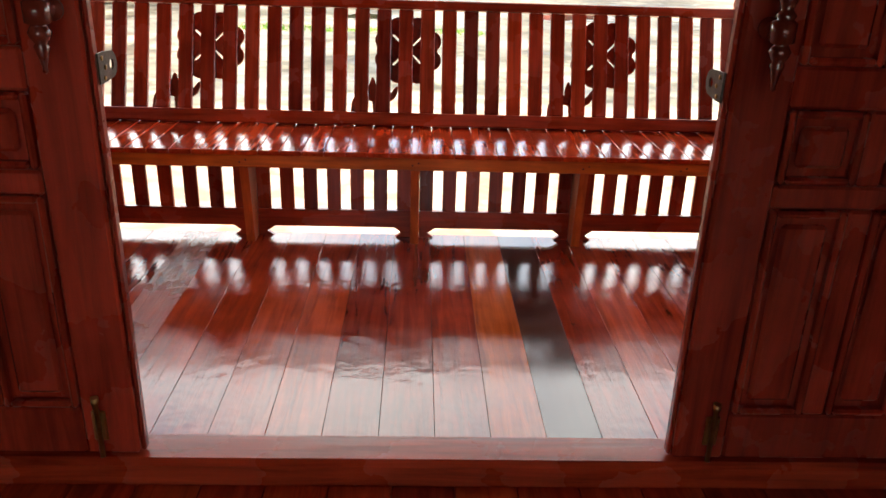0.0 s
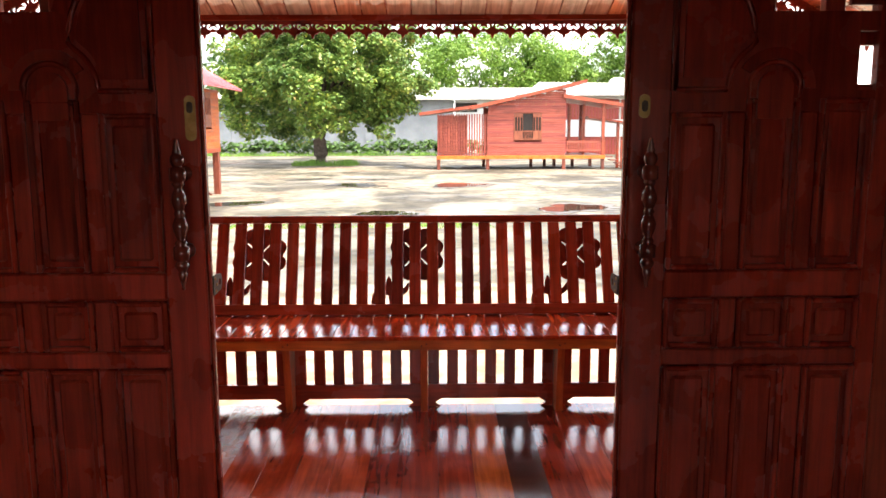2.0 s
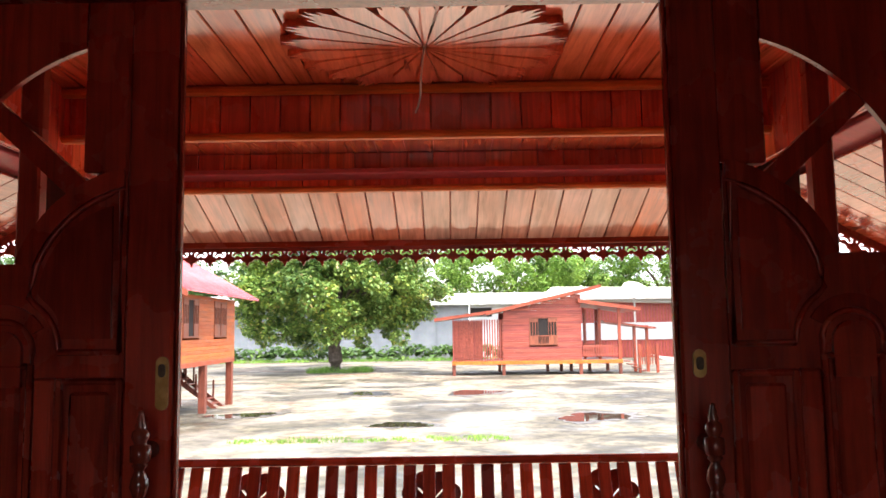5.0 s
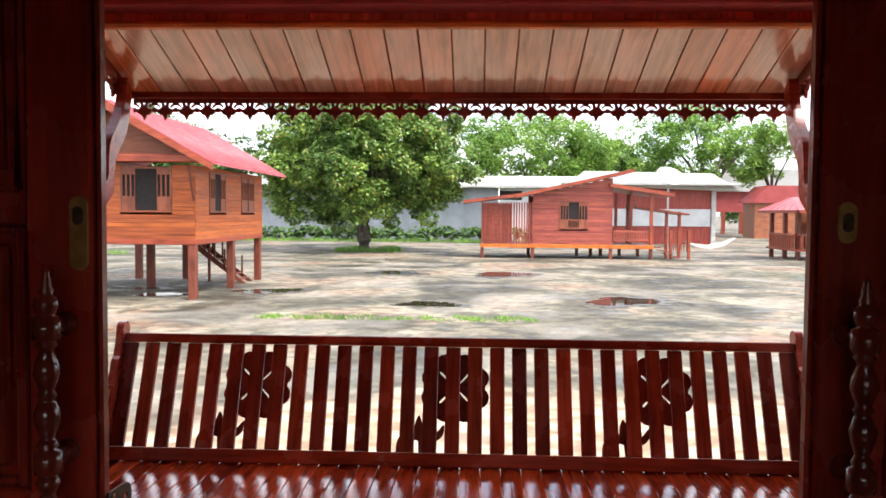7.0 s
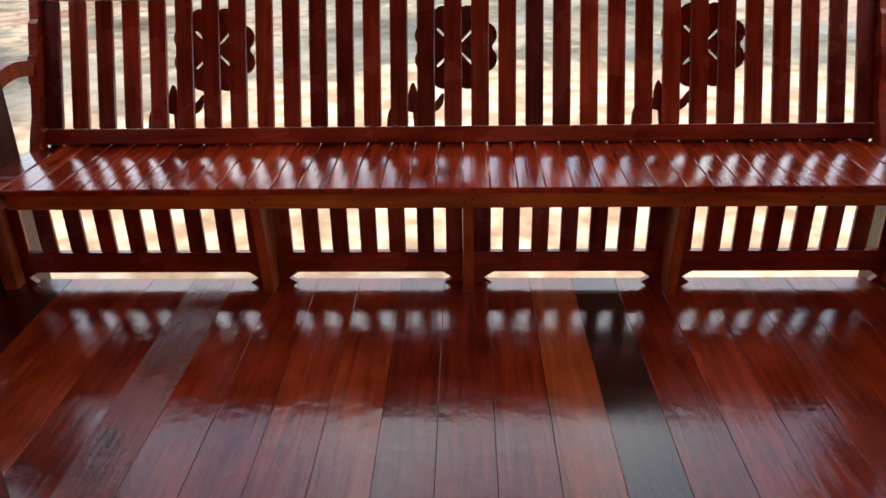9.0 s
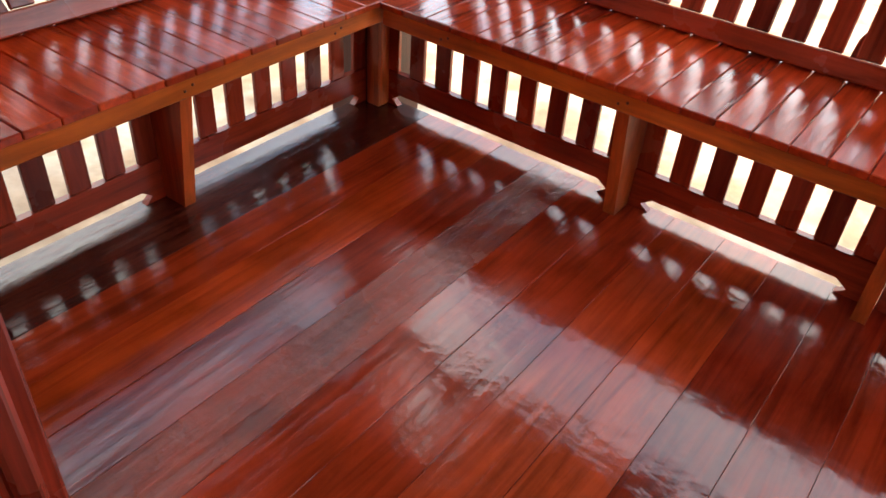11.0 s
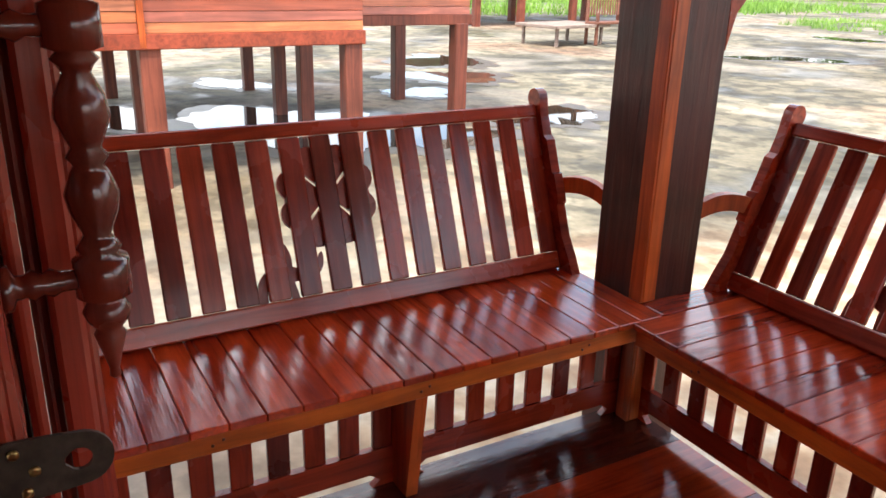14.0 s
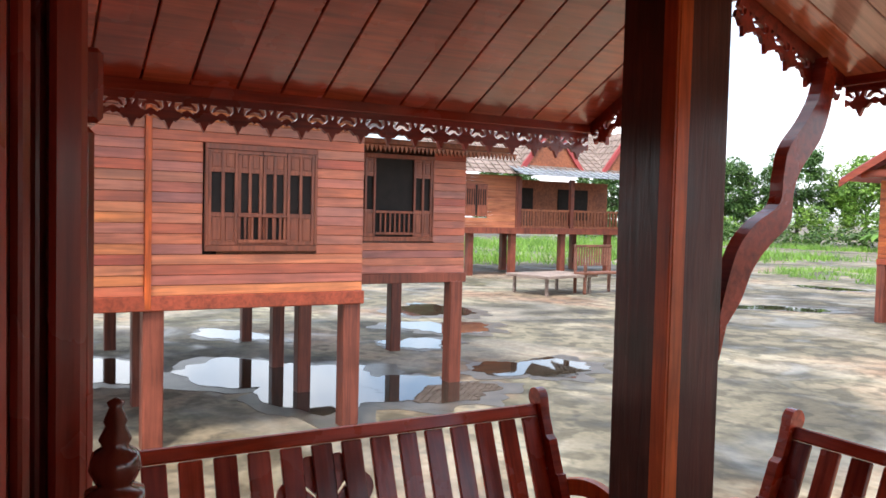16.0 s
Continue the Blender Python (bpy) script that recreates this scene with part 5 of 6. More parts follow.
leaf_window(house, face(-11.16, 6.40, 1.34, 90), 1.34, 1.22, 0.66, False)
for x0, x1, y0, y1, z in ((-17.2, -8.55, -0.8, 5.35, 2.97), (-17.2, -10.5, 5.36, 8.2, 2.72)):
    part("eave_board", boxed((x0, y0, z), (x1, y1, z + 0.08), 0.01), clad_brown, house)
for ya, yb, xe, ze in ((-1.0, 5.6, -8.3, 2.98), (5.4, 8.4, -10.2, 2.72)):
    tiled_roof(house, (-13.0, ya, 5.4), (-13.0, yb, 5.2), (xe, ya, ze + 0.1), (xe, yb, ze + 0.1), roof_brown, 14)
bm = bmesh.new()
for k in range(40):
    y = 5.45 + k * 0.07
    slab(bm, [(y, 2.70), (y + 0.07, 2.70), (y + 0.035, 2.60)], 0.03, Matrix.Translation((-10.5, 0, 0)) @ UPRIGHT_Y)
part("eave_trim", bm, clad_brown, house)


def wall_boards(parent, x, y0, y1, z0, z1, holes, step=0.118):
    """Single lap boards, each a piece of its own."""
    made = {}
    count = round((z1 - z0) / step)
    w = (z1 - z0) / count
    for k in range(count):
        a, b = z0 + k * w, z0 + (k + 1) * w
        runs = [(y0, y1)]
        for p, q, lo, hi in holes:
            if lo < b - 0.02 and hi > a + 0.02:
                runs = [piece for s, t in runs for piece in ((s, min(t, p)), (max(s, q), t)) if piece[1] - piece[0] > 0.02]
        for s, t in runs:
            key = round(t - s, 3)
            at = Matrix.Translation((x, s, a)) @ TURN_Z @ Matrix.Rotation(radians(-5), 4, "X")
            if key not in made:
                made[key] = part("board", boxed((0, -0.006, 0), (t - s, 0.016, w - 0.003), 0.004), clad_wood, parent, m=at)
            else:
                share("board", made[key], parent, at)


# old house further off, with a stair, balustrade and gabled dormers
house = thing("old_stilt_house", "weathered brown wooden house on stilts with gabled tiled roofs", "house")
stilt_posts(house, [(-31.2, 20.2), (-31.2, 22.6), (-31.2, 25.6), (-31.2, 28.6), (-34, 20.2), (-34, 24), (-34, 28.6)], 1.1, 0.3)
lapped(house, clad_old, 3.9, 2.5, face(-31.0, 18.8, 1.15, 90), 0.16, holes=[(1.0, 2.2, 0.55, 2.0)])
for y in (18.85, 22.72):
    part("corner_post", boxed((-31.02, y - 0.12, 1.14), (-30.93, y + 0.12, 3.66), 0.01), stilt_wood, house)
part("floor_beam", boxed((-30.89, 18.7, 0.9), (-30.8, 30.2, 1.2), 0.015), stilt_wood, house)
shutter_window(house, face(-31.0, 20.4, 1.75, 90), 1.1, 1.4, 0.12, 4, False)
part("wall", boxed((-33.0, 22.7, 1.15), (-32.9, 30.0, 3.6)), clad_brown, house)
# doorways: flat panels coloured as the shade within
part("door", boxed((-32.89, 24.0, 1.2), (-32.84, 25.0, 3.2), 0.01), painted_shade, house)
part("door", boxed((-32.89, 26.6, 1.6), (-32.84, 28.6, 3.2), 0.01), painted_shade, house)
part("deck", boxed((-37, 18.7, 0.95), (-30.9, 30.2, 1.14), 0.02), stilt_wood, house)
for y in (22.8, 26.0, 30.0):
    part("veranda_post", boxed((-31.1, y - 0.11, 1.14), (-30.9, y + 0.11, 3.6), 0.01), stilt_wood, house)
for a, b in ((22.95, 25.85), (26.15, 29.9)):
    bm = bmesh.new()
    block(bm, (-31.05, a, 2.0), (-30.95, b, 2.1))
    block(bm, (-31.05, a, 1.2), (-30.95, b, 1.3))
    for k in range(18):
        y = a + 0.1 + (b - a - 0.2) * k / 17
        block(bm, (-31.03, y - 0.04, 1.3), (-30.97, y + 0.04, 2.0))
    part("balustrade", bm, clad_brown, house)
tiled_roof(house, (-35, 17.6, 7.0), (-35, 31, 7.0), (-30.2, 17.6, 3.7), (-30.2, 31, 3.7), roof_brown, 16)
tiled_roof(house, (-31.5, 22.0, 4.3), (-31.5, 31, 4.3), (-29.6, 22.0, 3.65), (-29.6, 31, 3.65), grey_sheet, 5)
for y in (24.6, 29.6):
    bm = bmesh.new()
    slab(bm, [(y - 1.6, 4.2), (y + 1.6, 4.2), (y, 6.1)], 0.08, Matrix.Translation((-30.9, 0, 0)) @ UPRIGHT_Y)
    part("dormer_gable", bm, clad_brown, house)
    for s in (-1, 1):
        bm = bmesh.new()
        slab(bm, [(y, 6.35), (y + s * 1.95, 4.05), (y + s * 1.7, 4.0), (y, 6.05)], 0.14, Matrix.Translation((-30.85, 0, 0)) @ UPRIGHT_Y)
        part("bargeboard", bm, red_paint, house)
        tiled_roof(house, (-34.5, y, 6.2), (-30.8, y, 6.2), (-34.5, y + s * 1.8, 4.1), (-30.8, y + s * 1.8, 4.1), roof_brown, 6)
stair = part("stair", boxed((-30.8, 30.3, 1.0), (-29.6, 30.4, 1.1)), grey_wood, house)
for y in (29.6, 30.9):
    bm = bmesh.new()
    slab(bm, [(-30.9, 1.1), (-28.2, GROUND), (-28.0, GROUND), (-30.7, 1.25)], 0.06, Matrix.Translation((0, y, 0)) @ UPRIGHT_X)
    for k in range(8):
        block(bm, (-30.7 + 0.34 * k, y, 1.1 - 0.27 * k), (-30.64 + 0.34 * k, y + 0.06, 2.0 - 0.27 * k))
    slab(bm, [(-30.8, 2.0), (-28.1, -0.15), (-28.1, -0.25), (-30.8, 1.9)], 0.06, Matrix.Translation((0, y, 0)) @ UPRIGHT_X)
    part("stringer", bm, grey_wood, stair)

# yard bench and low table by the old house
yard_bench = thing("yard_bench", "weathered red-brown slatted bench standing in the yard", "bench", pose(-22.9, 20.6, GROUND, 0, 0, 96))
for k in range(14):
    part("back_slat", boxed((-0.9 + k * 0.135, 0.02, 1.0), (-0.83 + k * 0.135, 0.06, 1.72), 0.006), bench_grey, yard_bench)
part("seat", boxed((-1.0, -0.55, 0.72), (1.0, 0.05, 0.80), 0.01), bench_grey, yard_bench)
part("top_rail", boxed((-1.0, 0.0, 1.70), (1.0, 0.08, 1.8), 0.01), bench_grey, yard_bench)
for x in (-0.95, 0.87):
    for y in (-0.5, 0.0):
        part("leg", boxed((x, y, 0), (x + 0.1, y + 0.1, 1.1 if y < 0 else 1.8), 0.01), bench_grey, yard_bench)
yard_table = thing("yard_table", "low weathered wooden table standing in the yard", "table", pose(-23.2, 18.9, GROUND, 0, 0, 10))
part("tabletop", boxed((-1.0, -1.4, 0.62), (1.0, 1.4, 0.72), 0.01), grey_wood, yard_table)
for x in (-0.85, 0.75):
    for y in (-1.2, 1.1):
        part("leg", boxed((x, y, 0), (x + 0.1, y + 0.1, 0.62), 0.01), grey_wood, yard_table)

# pavilion with tiered roofs
house = thing("pavilion", "red-brown open pavilion with tiered tiled roofs and slatted rails", "pavilion", Matrix.Translation((0.9, 0, GROUND * 0.26)) @ Matrix.Diagonal((1, 1, 0.74, 1)))
spots = [(18.6, 52.4), (18.7, 50.4), (18.8, 48.6), (20.6, 47.4), (22.6, 47.4), (24.6, 49.2), (25.0, 51.0), (22.2, 52.5), (25.4, 52.5)]
stilt_posts(house, spots, 3.0, 0.24)
part("deck", boxed((18.4, 47.8, -0.32), (27.5, 52.8, -0.14), 0.01), trim_red, house)
for a, b in (((18.5, 48.6), (18.5, 52.4)), ((18.7, 48.2), (20.4, 48.2)), ((22.8, 48.2), (27.4, 48.2))):
    bm = bmesh.new()
    p, q = Vector((*a, 0)), Vector((*b, 0))
    n = max(6, int((q - p).length / 0.28))
    for k in range(n):
        c = p.lerp(q, (k + 0.5) / n)
        part("baluster", boxed((c.x - 0.09, c.y - 0.09, -0.139), (c.x + 0.09, c.y + 0.09, 0.949)), trim_red, house)
    lo, hi = (min(a[0], b[0]) - 0.1, min(a[1], b[1]) - 0.1, 0.95), (max(a[0], b[0]) + 0.1, max(a[1], b[1]) + 0.1, 1.12)
    block(bm, lo, hi)
    part("railing", bm, trim_red, house)
part("back_wall", boxed((20.2, 52.6, -0.14), (27.4, 52.7, 3.0)), clad_brown, house)
part("side_wall", boxed((23.8, 49.0, -0.14), (27.4, 49.1, 2.8)), clad_brown, house)
for (ra, rb, ea, eb) in (((20.0, 52.0, 4.2), (30.0, 52.0, 5.2), (18.0, 46.8, 3.05), (30.0, 46.8, 3.5)), ((20.0, 52.0, 4.2), (20.0, 52.6, 4.2), (18.0, 46.8, 3.05), (18.0, 53.4, 3.05)), ((20.5, 47.6, 2.9), (28.0, 47.6, 2.9), (20.2, 45.4, 2.2), (28.0, 45.4, 2.2))):
    tiled_roof(house, ra, rb, ea, eb, roof_red, 8)
    part("eave_beam", boxed((min(ea[0], eb[0]), min(ea[1], eb[1]) - 0.06, ea[2] - 0.22), (max(ea[0], eb[0]) + 0.1, max(ea[1], eb[1]) + 0.06, ea[2] + 0.04), 0.02), trim_red, house)

# sheds behind
house = thing("grey_warehouse", "long grey sheet-walled warehouse with a white roof", "building")
part("wall", boxed((-40, 78.0, GROUND), (2.2, 78.3, 4.2)), grey_sheet, house)
part("white_bay", boxed((2.3, 77.9, GROUND), (9.0, 78.3, 4.2)), white_wall, house)
# vents: flat panels with the shade of the inside in their colour
for x in (2.3, 6.0):
    part("vent_opening", boxed((x, 77.86, 3.0), (x + 2.2, 77.89, 3.9), 0.01), painted_shade, house)
for k in range(22):
    part("wall_rib", boxed((-39 + k * 1.9, 77.93, GROUND), (-38.9 + k * 1.9, 77.99, 4.2)), grey_sheet, house)
bm = bmesh.new()
slab(bm, [(77.0, 4.2), (86, 5.6), (86, 5.75), (77.0, 4.4)], 52, Matrix.Translation((-41, 0, 0)) @ UPRIGHT_Y)
part("roof", bm, white_sheet, house)

house = thing("white_roof_hall", "red slatted hall under a wide white roof", "building")
part("wall", boxed((12, 74.0, GROUND), (21.8, 74.3, 4.3)), red_paint, house)
for k in range(32):
    share("batten", batten, house, pose(12.2 + k * 0.3, 73.95, 0)) if k else None
    if not k:
        batten = part("batten", boxed((0, 0, GROUND), (0.12, 0.05, 4.3)), trim_red, house, m=pose(12.2, 73.95, 0))
part("white_band", boxed((12, 73.85, 0.6), (21.75, 73.92, 2.2), 0.01), white_wall, house)
part("corner_post", boxed((21.8, 73.7, GROUND), (22.2, 74.1, 4.34), 0.02), concrete_post, house)
bm = bmesh.new()
slab(bm, [(8.5, 4.9), (24.0, 4.3), (21.8, 6.0), (10.0, 6.2)], 0.3, Matrix.Translation((0, 72.5, 0)) @ Matrix.Rotation(radians(-25), 4, "X") @ Matrix.Translation((0, -1.4, -0.6)) @ UPRIGHT_X)
part("roof", bm, white_sheet, house)
part("eave", boxed((8.0, 72.2, 4.35), (24.0, 75, 4.6), 0.02), white_sheet, house)
dish = thing("satellite_dish", "pale satellite dish on a short mast above the roof", "dish", pose(14.5, 60.0, 3.0))
bm = bmesh.new()
turned(bm, [(0.02, 0.0), (0.4, 0.05), (0.8, 0.2), (1.05, 0.4), (1.03, 0.42), (0.78, 0.24), (0.38, 0.09), (0.02, 0.03)], pose(0, 0, 1.3, 42, 10, 0), 20)
part("bowl", bm, white_sheet, dish)
part("mast", boxed((-0.06, -0.06, -4.07), (0.06, 0.06, 1.35), 0.01), concrete_post, dish)

house = thing("far_red_hall", "far red hall with a pale roof and open ground floor", "building")
part("upper_wall", boxed((33.5, 118, 2.2), (55.5, 124, 5.2)), red_paint, house)
for k in range(9):
    part("pillar", boxed((33.7 + k * 2.6, 118, GROUND), (34.2 + k * 2.6, 118.5, 2.2)), trim_red, house)
bm = bmesh.new()
slab(bm, [(32.0, 5.2), (57.0, 5.2), (52.5, 8.5), (36.5, 8.5)], 6, Matrix.Translation((0, 117.5, 0)) @ UPRIGHT_X)
part("roof", bm, white_sheet, house)
house = thing("far_red_roofs", "row of far red gabled roofs", "building")
for k in range(4):
    bm = bmesh.new()
    slab(bm, [(33 + k * 5.5, 3.2), (40 + k * 5.5, 3.2), (38.5 + k * 5.5, 5.3), (35 + k * 5.5, 5.3)], 5, Matrix.Translation((0, 96, 0)) @ UPRIGHT_X)
    part("roof", bm, red_paint, house)
    part("wall", boxed((33.6 + k * 5.5, 96.4, GROUND), (39.4 + k * 5.5, 100.6, 3.2)), clad_brown, house)
for x, y, h in ((43.5, 125, 14.5), (52, 150, 13), (35.5, 130, 12.5)):
    pole = thing("utility_pole", "thin concrete utility pole with crossarms", "pole", pose(x, y, GROUND), "utility poles")
    bm = bmesh.new()
    turned(bm, [(0.22, 0.0), (0.13, h)], Matrix.Identity(4), 10)
    part("shaft", bm, concrete_post, pole)
    for z in (h - 0.5, h - 4.5):
        part("crossarm", boxed((-1.3, -0.08, z), (1.3, 0.08, z + 0.16)), concrete_post, pole)


# ---- trees and plants ----
def leaf_cloud(name, material, parent, clumps, per, size, droop=0.5, seed=1, spread=1.0, aspect=2.6):
    """Many single leaves gathered in clumps: clumps are (centre, radius)."""
    rng = np.random.default_rng(seed)
    verts, faces = [], []
    for (cx, cy, cz), r in clumps:
        d = rng.normal(size=(per, 3))
        d /= np.linalg.norm(d, axis=1)[:, None]
        at = np.array((cx, cy, cz)) + d * (r * rng.uniform(0.55, 1.0, (per, 1)) ** 0.6) * np.array((1, 1, 0.75))
        yaw = rng.uniform(0, 2 * np.pi, per)
        pitch = -rng.uniform(0.1, 1.2, per) * droop + rng.normal(0, 0.25, per)
        s = size * rng.uniform(0.6, 1.3, per)
        fwd = np.stack((np.cos(yaw) * np.cos(pitch), np.sin(yaw) * np.cos(pitch), np.sin(pitch)), 1)
        side = np.stack((-np.sin(yaw), np.cos(yaw), rng.normal(0, 0.35, per)), 1)
        side /= np.linalg.norm(side, axis=1)[:, None]
        w = (s / aspect)[:, None]
        mid = at + fwd * (s * 0.45)[:, None]
        for p, q, e, m0 in zip(at, at + fwd * s[:, None], side * w, mid):
            i = len(verts)
            verts += [tuple(p), tuple(m0 + e), tuple(q), tuple(m0 - e)]
            faces.append((i, i + 1, i + 2, i + 3))
    me = bpy.data.meshes.new(name)
    me.from_pydata(verts, [], faces)
    me.materials.append(material)
    ob = new(name, me)
    ob.parent = parent
    return ob


def crown_clumps(centre, radii, count, r, seed, squash=0.0):
    rng = np.random.default_rng(seed)
    out = []
    while len(out) < count:
        d = rng.normal(size=3)
        d /= np.linalg.norm(d)
        k = rng.uniform(0.55, 1.0) ** 0.5
        bulge = 1 + 0.16 * math.sin(5 * math.atan2(d[1], d[0]) + seed) + 0.10 * math.sin(9 * d[2] + seed)
        if d[2] < -0.75:
            continue
        out.append((tuple(np.array(centre) + d * np.array(radii) * k * bulge), r * rng.uniform(0.7, 1.25)))
    return out


def tree(label, x, y, trunk_h, trunk_r, centre_z, radii, clumps, r, per, leaf, material, seed, limbs=7):
    t = thing("tree", label, "tree", pose(x, y, GROUND), "yard trees")
    rng = random.Random(seed)
    bm = bmesh.new()
    rod(bm, [(0, 0, -0.1), (0.03, 0, trunk_h * 0.3), (-0.05, 0.04, trunk_h * 0.7), (0, 0, trunk_h)], [trunk_r * 1.5, trunk_r * 1.05, trunk_r * 0.95, trunk_r * 0.85], 12)
    for k in range(limbs):
        a = 2 * math.pi * k / limbs + rng.uniform(-0.3, 0.3)
        e = Vector((math.cos(a) * radii[0] * 0.62, math.sin(a) * radii[1] * 0.62, centre_z + radii[2] * rng.uniform(-0.1, 0.45)))
        s = Vector((0, 0, trunk_h * rng.uniform(0.75, 1.0)))
        m0 = s.lerp(e, 0.45) + Vector((0, 0, radii[2] * 0.12))
        rod(bm, [s, m0, e], [trunk_r * 0.6, trunk_r * 0.36, trunk_r * 0.1], 7)
    part("trunk", bm, bark, t)
    leaf_cloud("crown", material, t, crown_clumps((0, 0, centre_z), radii, clumps, r, seed), per, leaf, 0.8, seed)
    return t


tree("large dark-green mango tree with a dense rounded crown", -7.9, 55.0, 2.4, 0.5, 6.2, (6.5, 6.0, 5.5), 430, 0.85, 270, 0.27, mango_leaf, 3)
for args in (("broad light-green shade tree behind the sheds", 7, 104, 5, 0.5, 9.5, (11.5, 8, 6.0), 210, 1.6, 210, 0.36, light_leaf, 5),
             ("broad light-green shade tree behind the sheds", 18, 112, 5, 0.45, 8.5, (7, 6, 4.5), 110, 1.4, 200, 0.36, light_leaf, 8),
             ("open light-green tree with a forked trunk", 30, 104, 5.5, 0.5, 11.0, (9.5, 7, 6.2), 160, 1.3, 200, 0.36, light_leaf, 11),
             ("thin leaning tree with few leaves", 39, 106, 6, 0.3, 10.5, (4.0, 3, 3.2), 16, 1.1, 160, 0.34, light_leaf, 14),
             ("dense dark trees behind the warehouse", -18, 98, 4, 0.5, 7, (12, 7, 6.5), 150, 1.7, 110, 0.55, wood_leaf, 17),
             ("dense dark trees behind the warehouse", -42, 100, 4, 0.5, 7, (14, 7, 7.0), 150, 1.9, 110, 0.55, wood_leaf, 18)):
    tree(*args)
for k, (x, y, h) in enumerate(((52, 150, 5), (66, 150, 5), (84, 150, 6), (60, 112, 6), (72, 118, 7), (90, 110, 7))):
    tree("small far green tree", x, y, 2.5, 0.3, h * 0.75, (6, 4, h * 0.5), 40, 1.5, 90, 0.55, wood_leaf, 30 + k, 4)
# wood edge beyond the yard
for k, (x, y, h, mat) in enumerate(((-78, 92, 8, wood_leaf), (-70, 97, 9.5, wood_leaf), (-62, 100, 8.5, light_leaf), (-55, 104, 11, wood_leaf), (-49, 102, 9, wood_leaf), (-44, 108, 12, wood_leaf), (-38, 108, 8.5, light_leaf), (-88, 80, 9, wood_leaf), (-95, 66, 9, wood_leaf))):
    h *= 1.3
    tree("woodland tree at the edge of the yard", x, y, h * 0.4, 0.25, h * 0.6, (4.6, 4.2, h * 0.45), 110, 1.1, 170, 0.36, mat, 50 + k, 5)
leaf_cloud("undergrowth", wood_leaf, None, [((-92 + 0.9 * k + random.uniform(-1, 1), 76 + 0.36 * k + random.uniform(-3, 3), GROUND + random.uniform(0.4, 1.9)), random.uniform(0.9, 1.7)) for k in range(110)], 170, 0.42, 0.5, 77)
leaf_cloud("thicket", light_leaf, None, [((-96 + 0.75 * k + random.uniform(-1, 1), 80 + 0.34 * k + random.uniform(-3, 3), GROUND + random.uniform(0.8, 5.0)), random.uniform(1.2, 2.2)) for k in range(100)], 200, 0.42, 0.5, 79)
tagged(bpy.data.objects["thicket"], "tall light-green thicket between the woodland trees", "thicket", kind="stuff")
tagged(bpy.data.objects["undergrowth"], "tangled green undergrowth along the wood edge", "undergrowth", kind="stuff")
leaf_cloud("hedge", wood_leaf, None, [((-32 + 0.45 * k, 75.5 + random.uniform(-0.6, 0.6), GROUND + random.uniform(0.3, 1.1)), random.uniform(0.5, 0.9)) for k in range(92)], 50, 0.5, 0.4, 78)
tagged(bpy.data.objects["hedge"], "low rough green hedge before the warehouse wall", "hedge", kind="stuff")


def blades(name, label, spots, per, tall, seed, material=None):
    """Tufts of single grass blades."""
    rng = np.random.default_rng(seed)
    verts, faces = [], []
    for x, y, r in spots:
        for k in range(per):
            a, d = rng.uniform(0, 2 * np.pi), r * math.sqrt(rng.uniform())
            px, py = x + d * math.cos(a), y + d * math.sin(a)
            h, lean, w = tall * rng.uniform(0.4, 1.1), rng.normal(0, 0.35, 2) * tall, 0.05 * max(tall, 0.3) * rng.uniform(0.6, 1.4)
            b = rng.uniform(0, np.pi)
            i = len(verts)
            verts += [(px - w * math.cos(b), py - w * math.sin(b), GROUND - 0.02), (px + w * math.cos(b), py + w * math.sin(b), GROUND - 0.02), (px + lean[0], py + lean[1], GROUND + h)]
            faces.append((i, i + 1, i + 2))
    me = bpy.data.meshes.new(name)
    me.from_pydata(verts, [], faces)
    me.materials.append(material or grass_leaf)
    return tagged(new(name, me), label, "grass", kind="stuff")


rng = random.Random(4)
blades("grass", "thin fringe of fresh grass in the yard", [(rng.uniform(-5.5, 1.5), 19.4 + rng.uniform(-0.4, 0.4), 0.22) for k in range(60)], 26, 0.10, 1)
blades("grass", "grass tuft round the foot of the tree", [(-7.75 + rng.uniform(-1.6, 2.2), 54.2 + rng.uniform(-1.2, 1.0), 0.5) for k in range(26)], 60, 0.45, 2)
blades("grass", "bright green meadow beyond the old house", [(rng.uniform(-75, -37), rng.uniform(14, 62), 1.6) for k in range(420)], 42, 0.75, 3)
blades("grass", "bright grass strip before the wood edge", [(-86 + 1.0 * k * 0.5 + rng.uniform(-3, 3), 70 + 0.36 * k * 0.5 + rng.uniform(-4, 3), 1.6) for k in range(110)], 60, 0.7, 4)
blades("grass", "scattered grass tufts growing through the concrete", [(-26 + rng.uniform(-5, 6), 41 + rng.uniform(-6, 8), 0.8) for k in range(26)], 90, 0.4, 5)
blades("grass", "thin weeds along the warehouse wall", [(rng.uniform(-38, 9), 73 + rng.uniform(-1.2, 1.2), 0.8) for k in range(150)], 40, 0.4, 6)
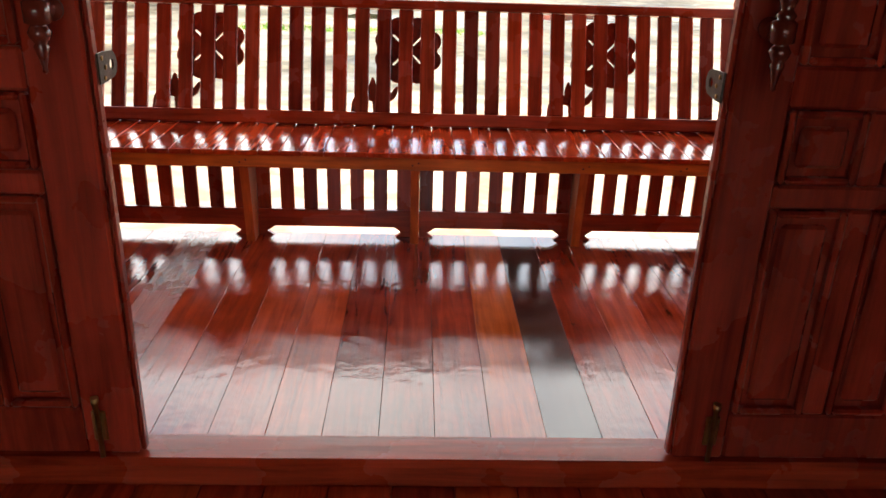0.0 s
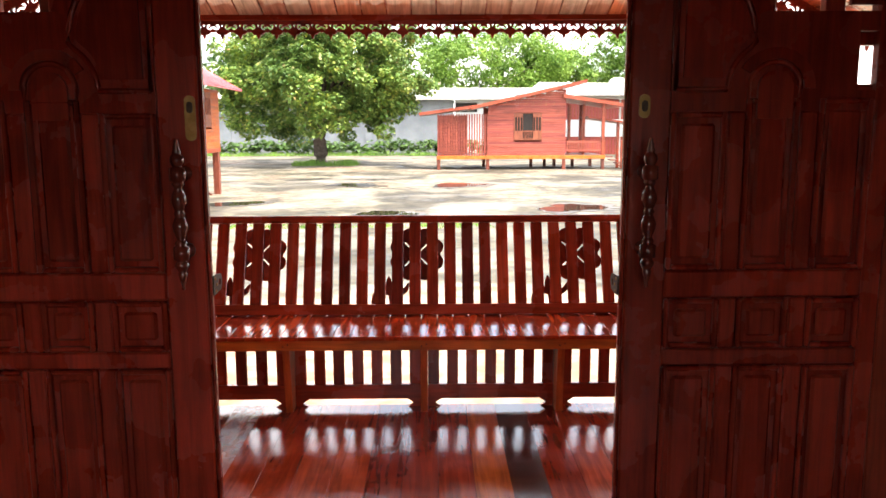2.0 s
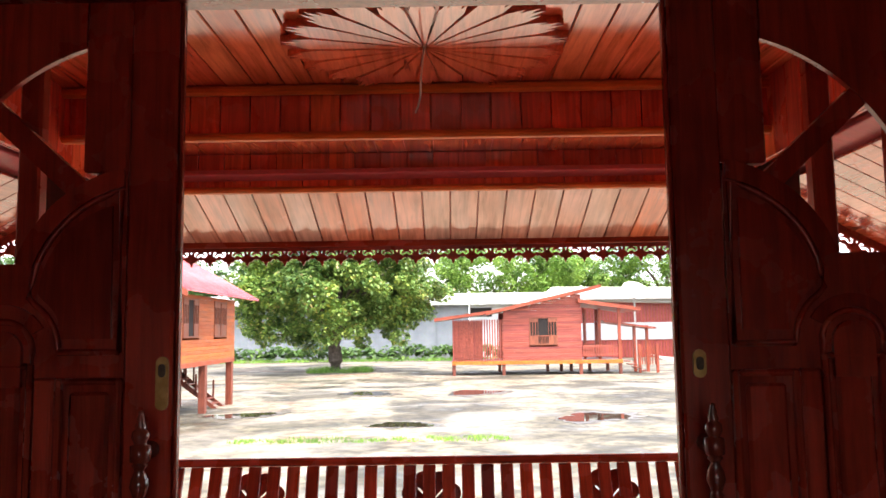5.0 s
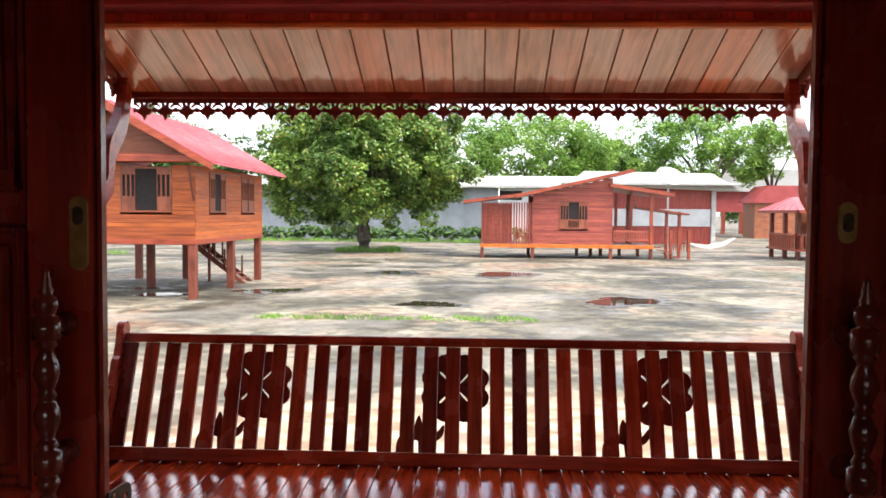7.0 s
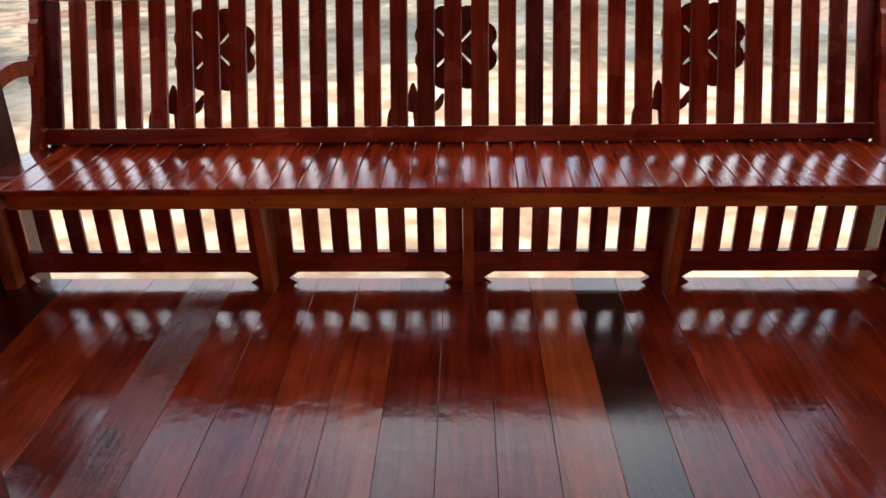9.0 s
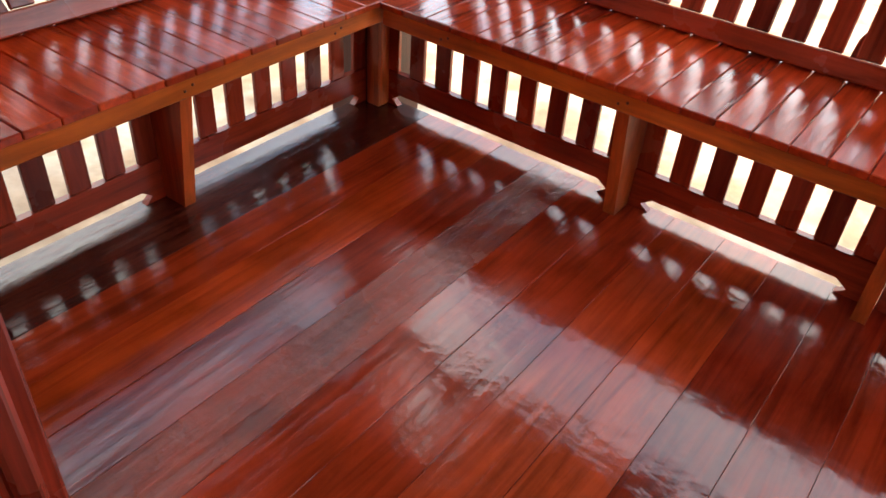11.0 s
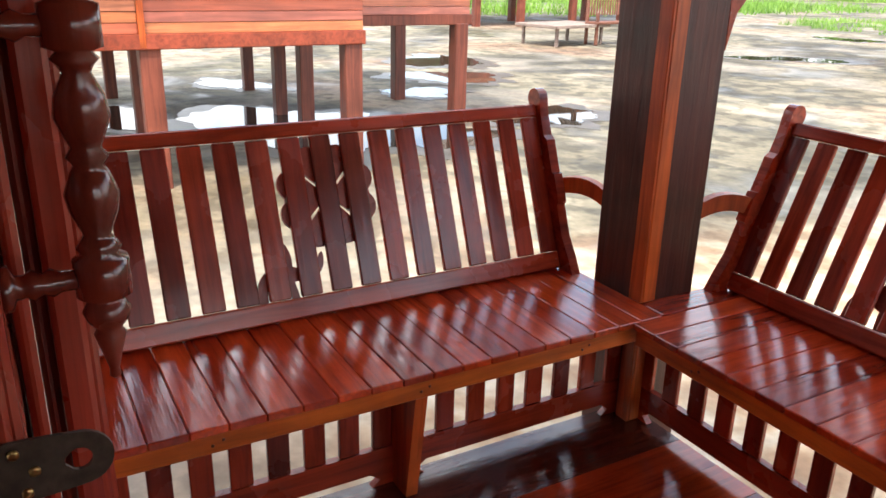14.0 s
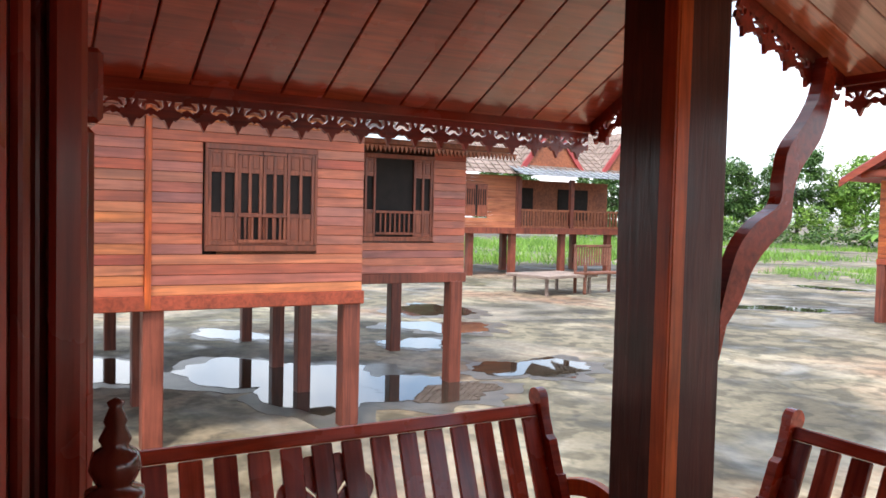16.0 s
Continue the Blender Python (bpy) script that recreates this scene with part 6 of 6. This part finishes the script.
for x, y in ((-47.5, 84), (-49, 82)):
    plant = thing("banana_plant", "banana plant with long arching green leaves", "plant", pose(x, y, GROUND), "banana plants")
    bm = bmesh.new()
    turned(bm, [(0.16, 0), (0.12, 1.6)], Matrix.Identity(4), 8)
    part("stem", bm, grass_leaf, plant)
    for k in range(9):
        bm = bmesh.new()
        a = 2 * math.pi * k / 9
        out_way, across = Vector((math.cos(a), math.sin(a), 0)), Vector((-math.sin(a), math.cos(a), 0))
        mids = [Vector((0, 0, 1.5)) + out_way * (2.4 * f) + Vector((0, 0, 1.9 * f - 2.3 * f * f)) for f in (0, 0.25, 0.5, 0.75, 1.0)]
        rows = [[bm.verts.new(m0 + across * (w * s) - Vector((0, 0, 0.06 * abs(s)))) for s in (-1, 0, 1)] for m0, w in zip(mids, (0.06, 0.3, 0.36, 0.28, 0.02))]
        for p, q in zip(rows, rows[1:]):
            for i in (0, 1):
                bm.faces.new((p[i], p[i + 1], q[i + 1], q[i]))
        part("leaf", bm, grass_leaf, plant)


# ---- puddles ----
def puddle(x, y, rx, ry, seed, turn=0.0):
    rng = random.Random(seed)
    ph = [rng.uniform(0, 6.3) for _ in range(4)]
    pts = []
    for k in range(90):
        a = 2 * math.pi * k / 90
        f = 1 + 0.2 * math.sin(2 * a + ph[0]) + 0.14 * math.sin(3 * a + ph[1]) + 0.09 * math.sin(5 * a + ph[2]) + 0.06 * math.sin(9 * a + ph[3]) + 0.04 * math.sin(17 * a + ph[1]) + 0.03 * math.sin(23 * a + ph[2])
        pts.append((rx * f * math.cos(a), ry * f * math.sin(a)))
    bm = bmesh.new()
    slab(bm, pts, 0.010, Matrix.Identity(4))
    pool = tagged(part("puddle", bm, water, m=pose(x, y, GROUND + 0.001 + 0.0006 * (seed % 20), 0, 0, turn)), "shallow puddle of still rain water on the damp yard", "puddle", "puddles")
    bm = bmesh.new()
    slab(bm, [((u + 0.10 * rx) * (1.22 + 0.12 * math.sin(0.7 * k + ph[3]) + 0.05 * math.sin(1.9 * k)), v * (1.3 + 0.12 * math.sin(0.5 * k + ph[1]))) for k, (u, v) in enumerate(pts)], 0.004, Matrix.Identity(4))
    part("wet_edge", bm, damp_edge, pool, "dark damp concrete round the water")


for k, spec in enumerate(((-12.3, 5.2, 1.9, 1.5, 10), (-14.2, 2.6, 1.2, 0.6, 20), (-10.9, 6.9, 0.9, 1.1, 0), (-11.6, 9.6, 0.9, 1.0, 30), (-17.4, 5.5, 1.0, 0.55, 15), (-16.8, 10.6, 1.2, 1.0, 0), (-20, 12, 1.6, 1.0, 0), (-16.8, 23.0, 1.5, 0.8, 50), (-21.3, 32.4, 1.2, 0.9, 0),
                          (-1.35, 22.6, 0.75, 0.75, 0), (4.6, 24.0, 1.15, 1.0, 0), (1.2, 34.4, 1.3, 1.1, 0), (-3.6, 34.6, 1.0, 1.0, 0), (-7.0, 25.8, 1.0, 0.8, 0), (-12.2, 26.0, 1.1, 0.7, 0), (-10.0, 24.2, 0.8, 0.5, 0), (-14.8, 8.8, 0.8, 0.6, 40))):
    puddle(*spec[:4], 100 + k, spec[4])

# single wall boards of the neighbouring house
near = bpy.data.objects["neighbour_house"]
wall_boards(near, NX, -0.5, 2.39, NZ0 + 0.15, NZ1, [])
wall_boards(near, NX, 2.46, 5.06, NZ0 + 0.15, NZ1, [(3.03, 4.43, 1.22, 2.44)])
wall_boards(near, -11.16, 5.1, 7.72, 0.76, 2.7, [(5.68, 7.12, 1.28, 2.62)])

# ---- boards of the porch floor and room floor ----
edges = [E_LEFT] + [-1.53 + 0.16 * k for k in range(20)] + [E_RIGHT]
KINDS = {0: dark_edge_board, 4: worn_board, 12: amber_board, 13: dark_board}
for k, (a, b) in enumerate(zip(edges, edges[1:])):
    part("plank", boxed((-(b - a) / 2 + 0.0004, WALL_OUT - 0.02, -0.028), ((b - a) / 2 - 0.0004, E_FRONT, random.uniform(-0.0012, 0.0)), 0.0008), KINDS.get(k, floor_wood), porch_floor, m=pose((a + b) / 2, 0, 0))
x = -3.19
while x < 3.1:
    part("plank", boxed((0, -4.19, -0.028), (0.148, 0.838, 0), 0.002), floor_wood, room_floor, m=pose(x, 0, ROOM_FLOOR))
    x += 0.15
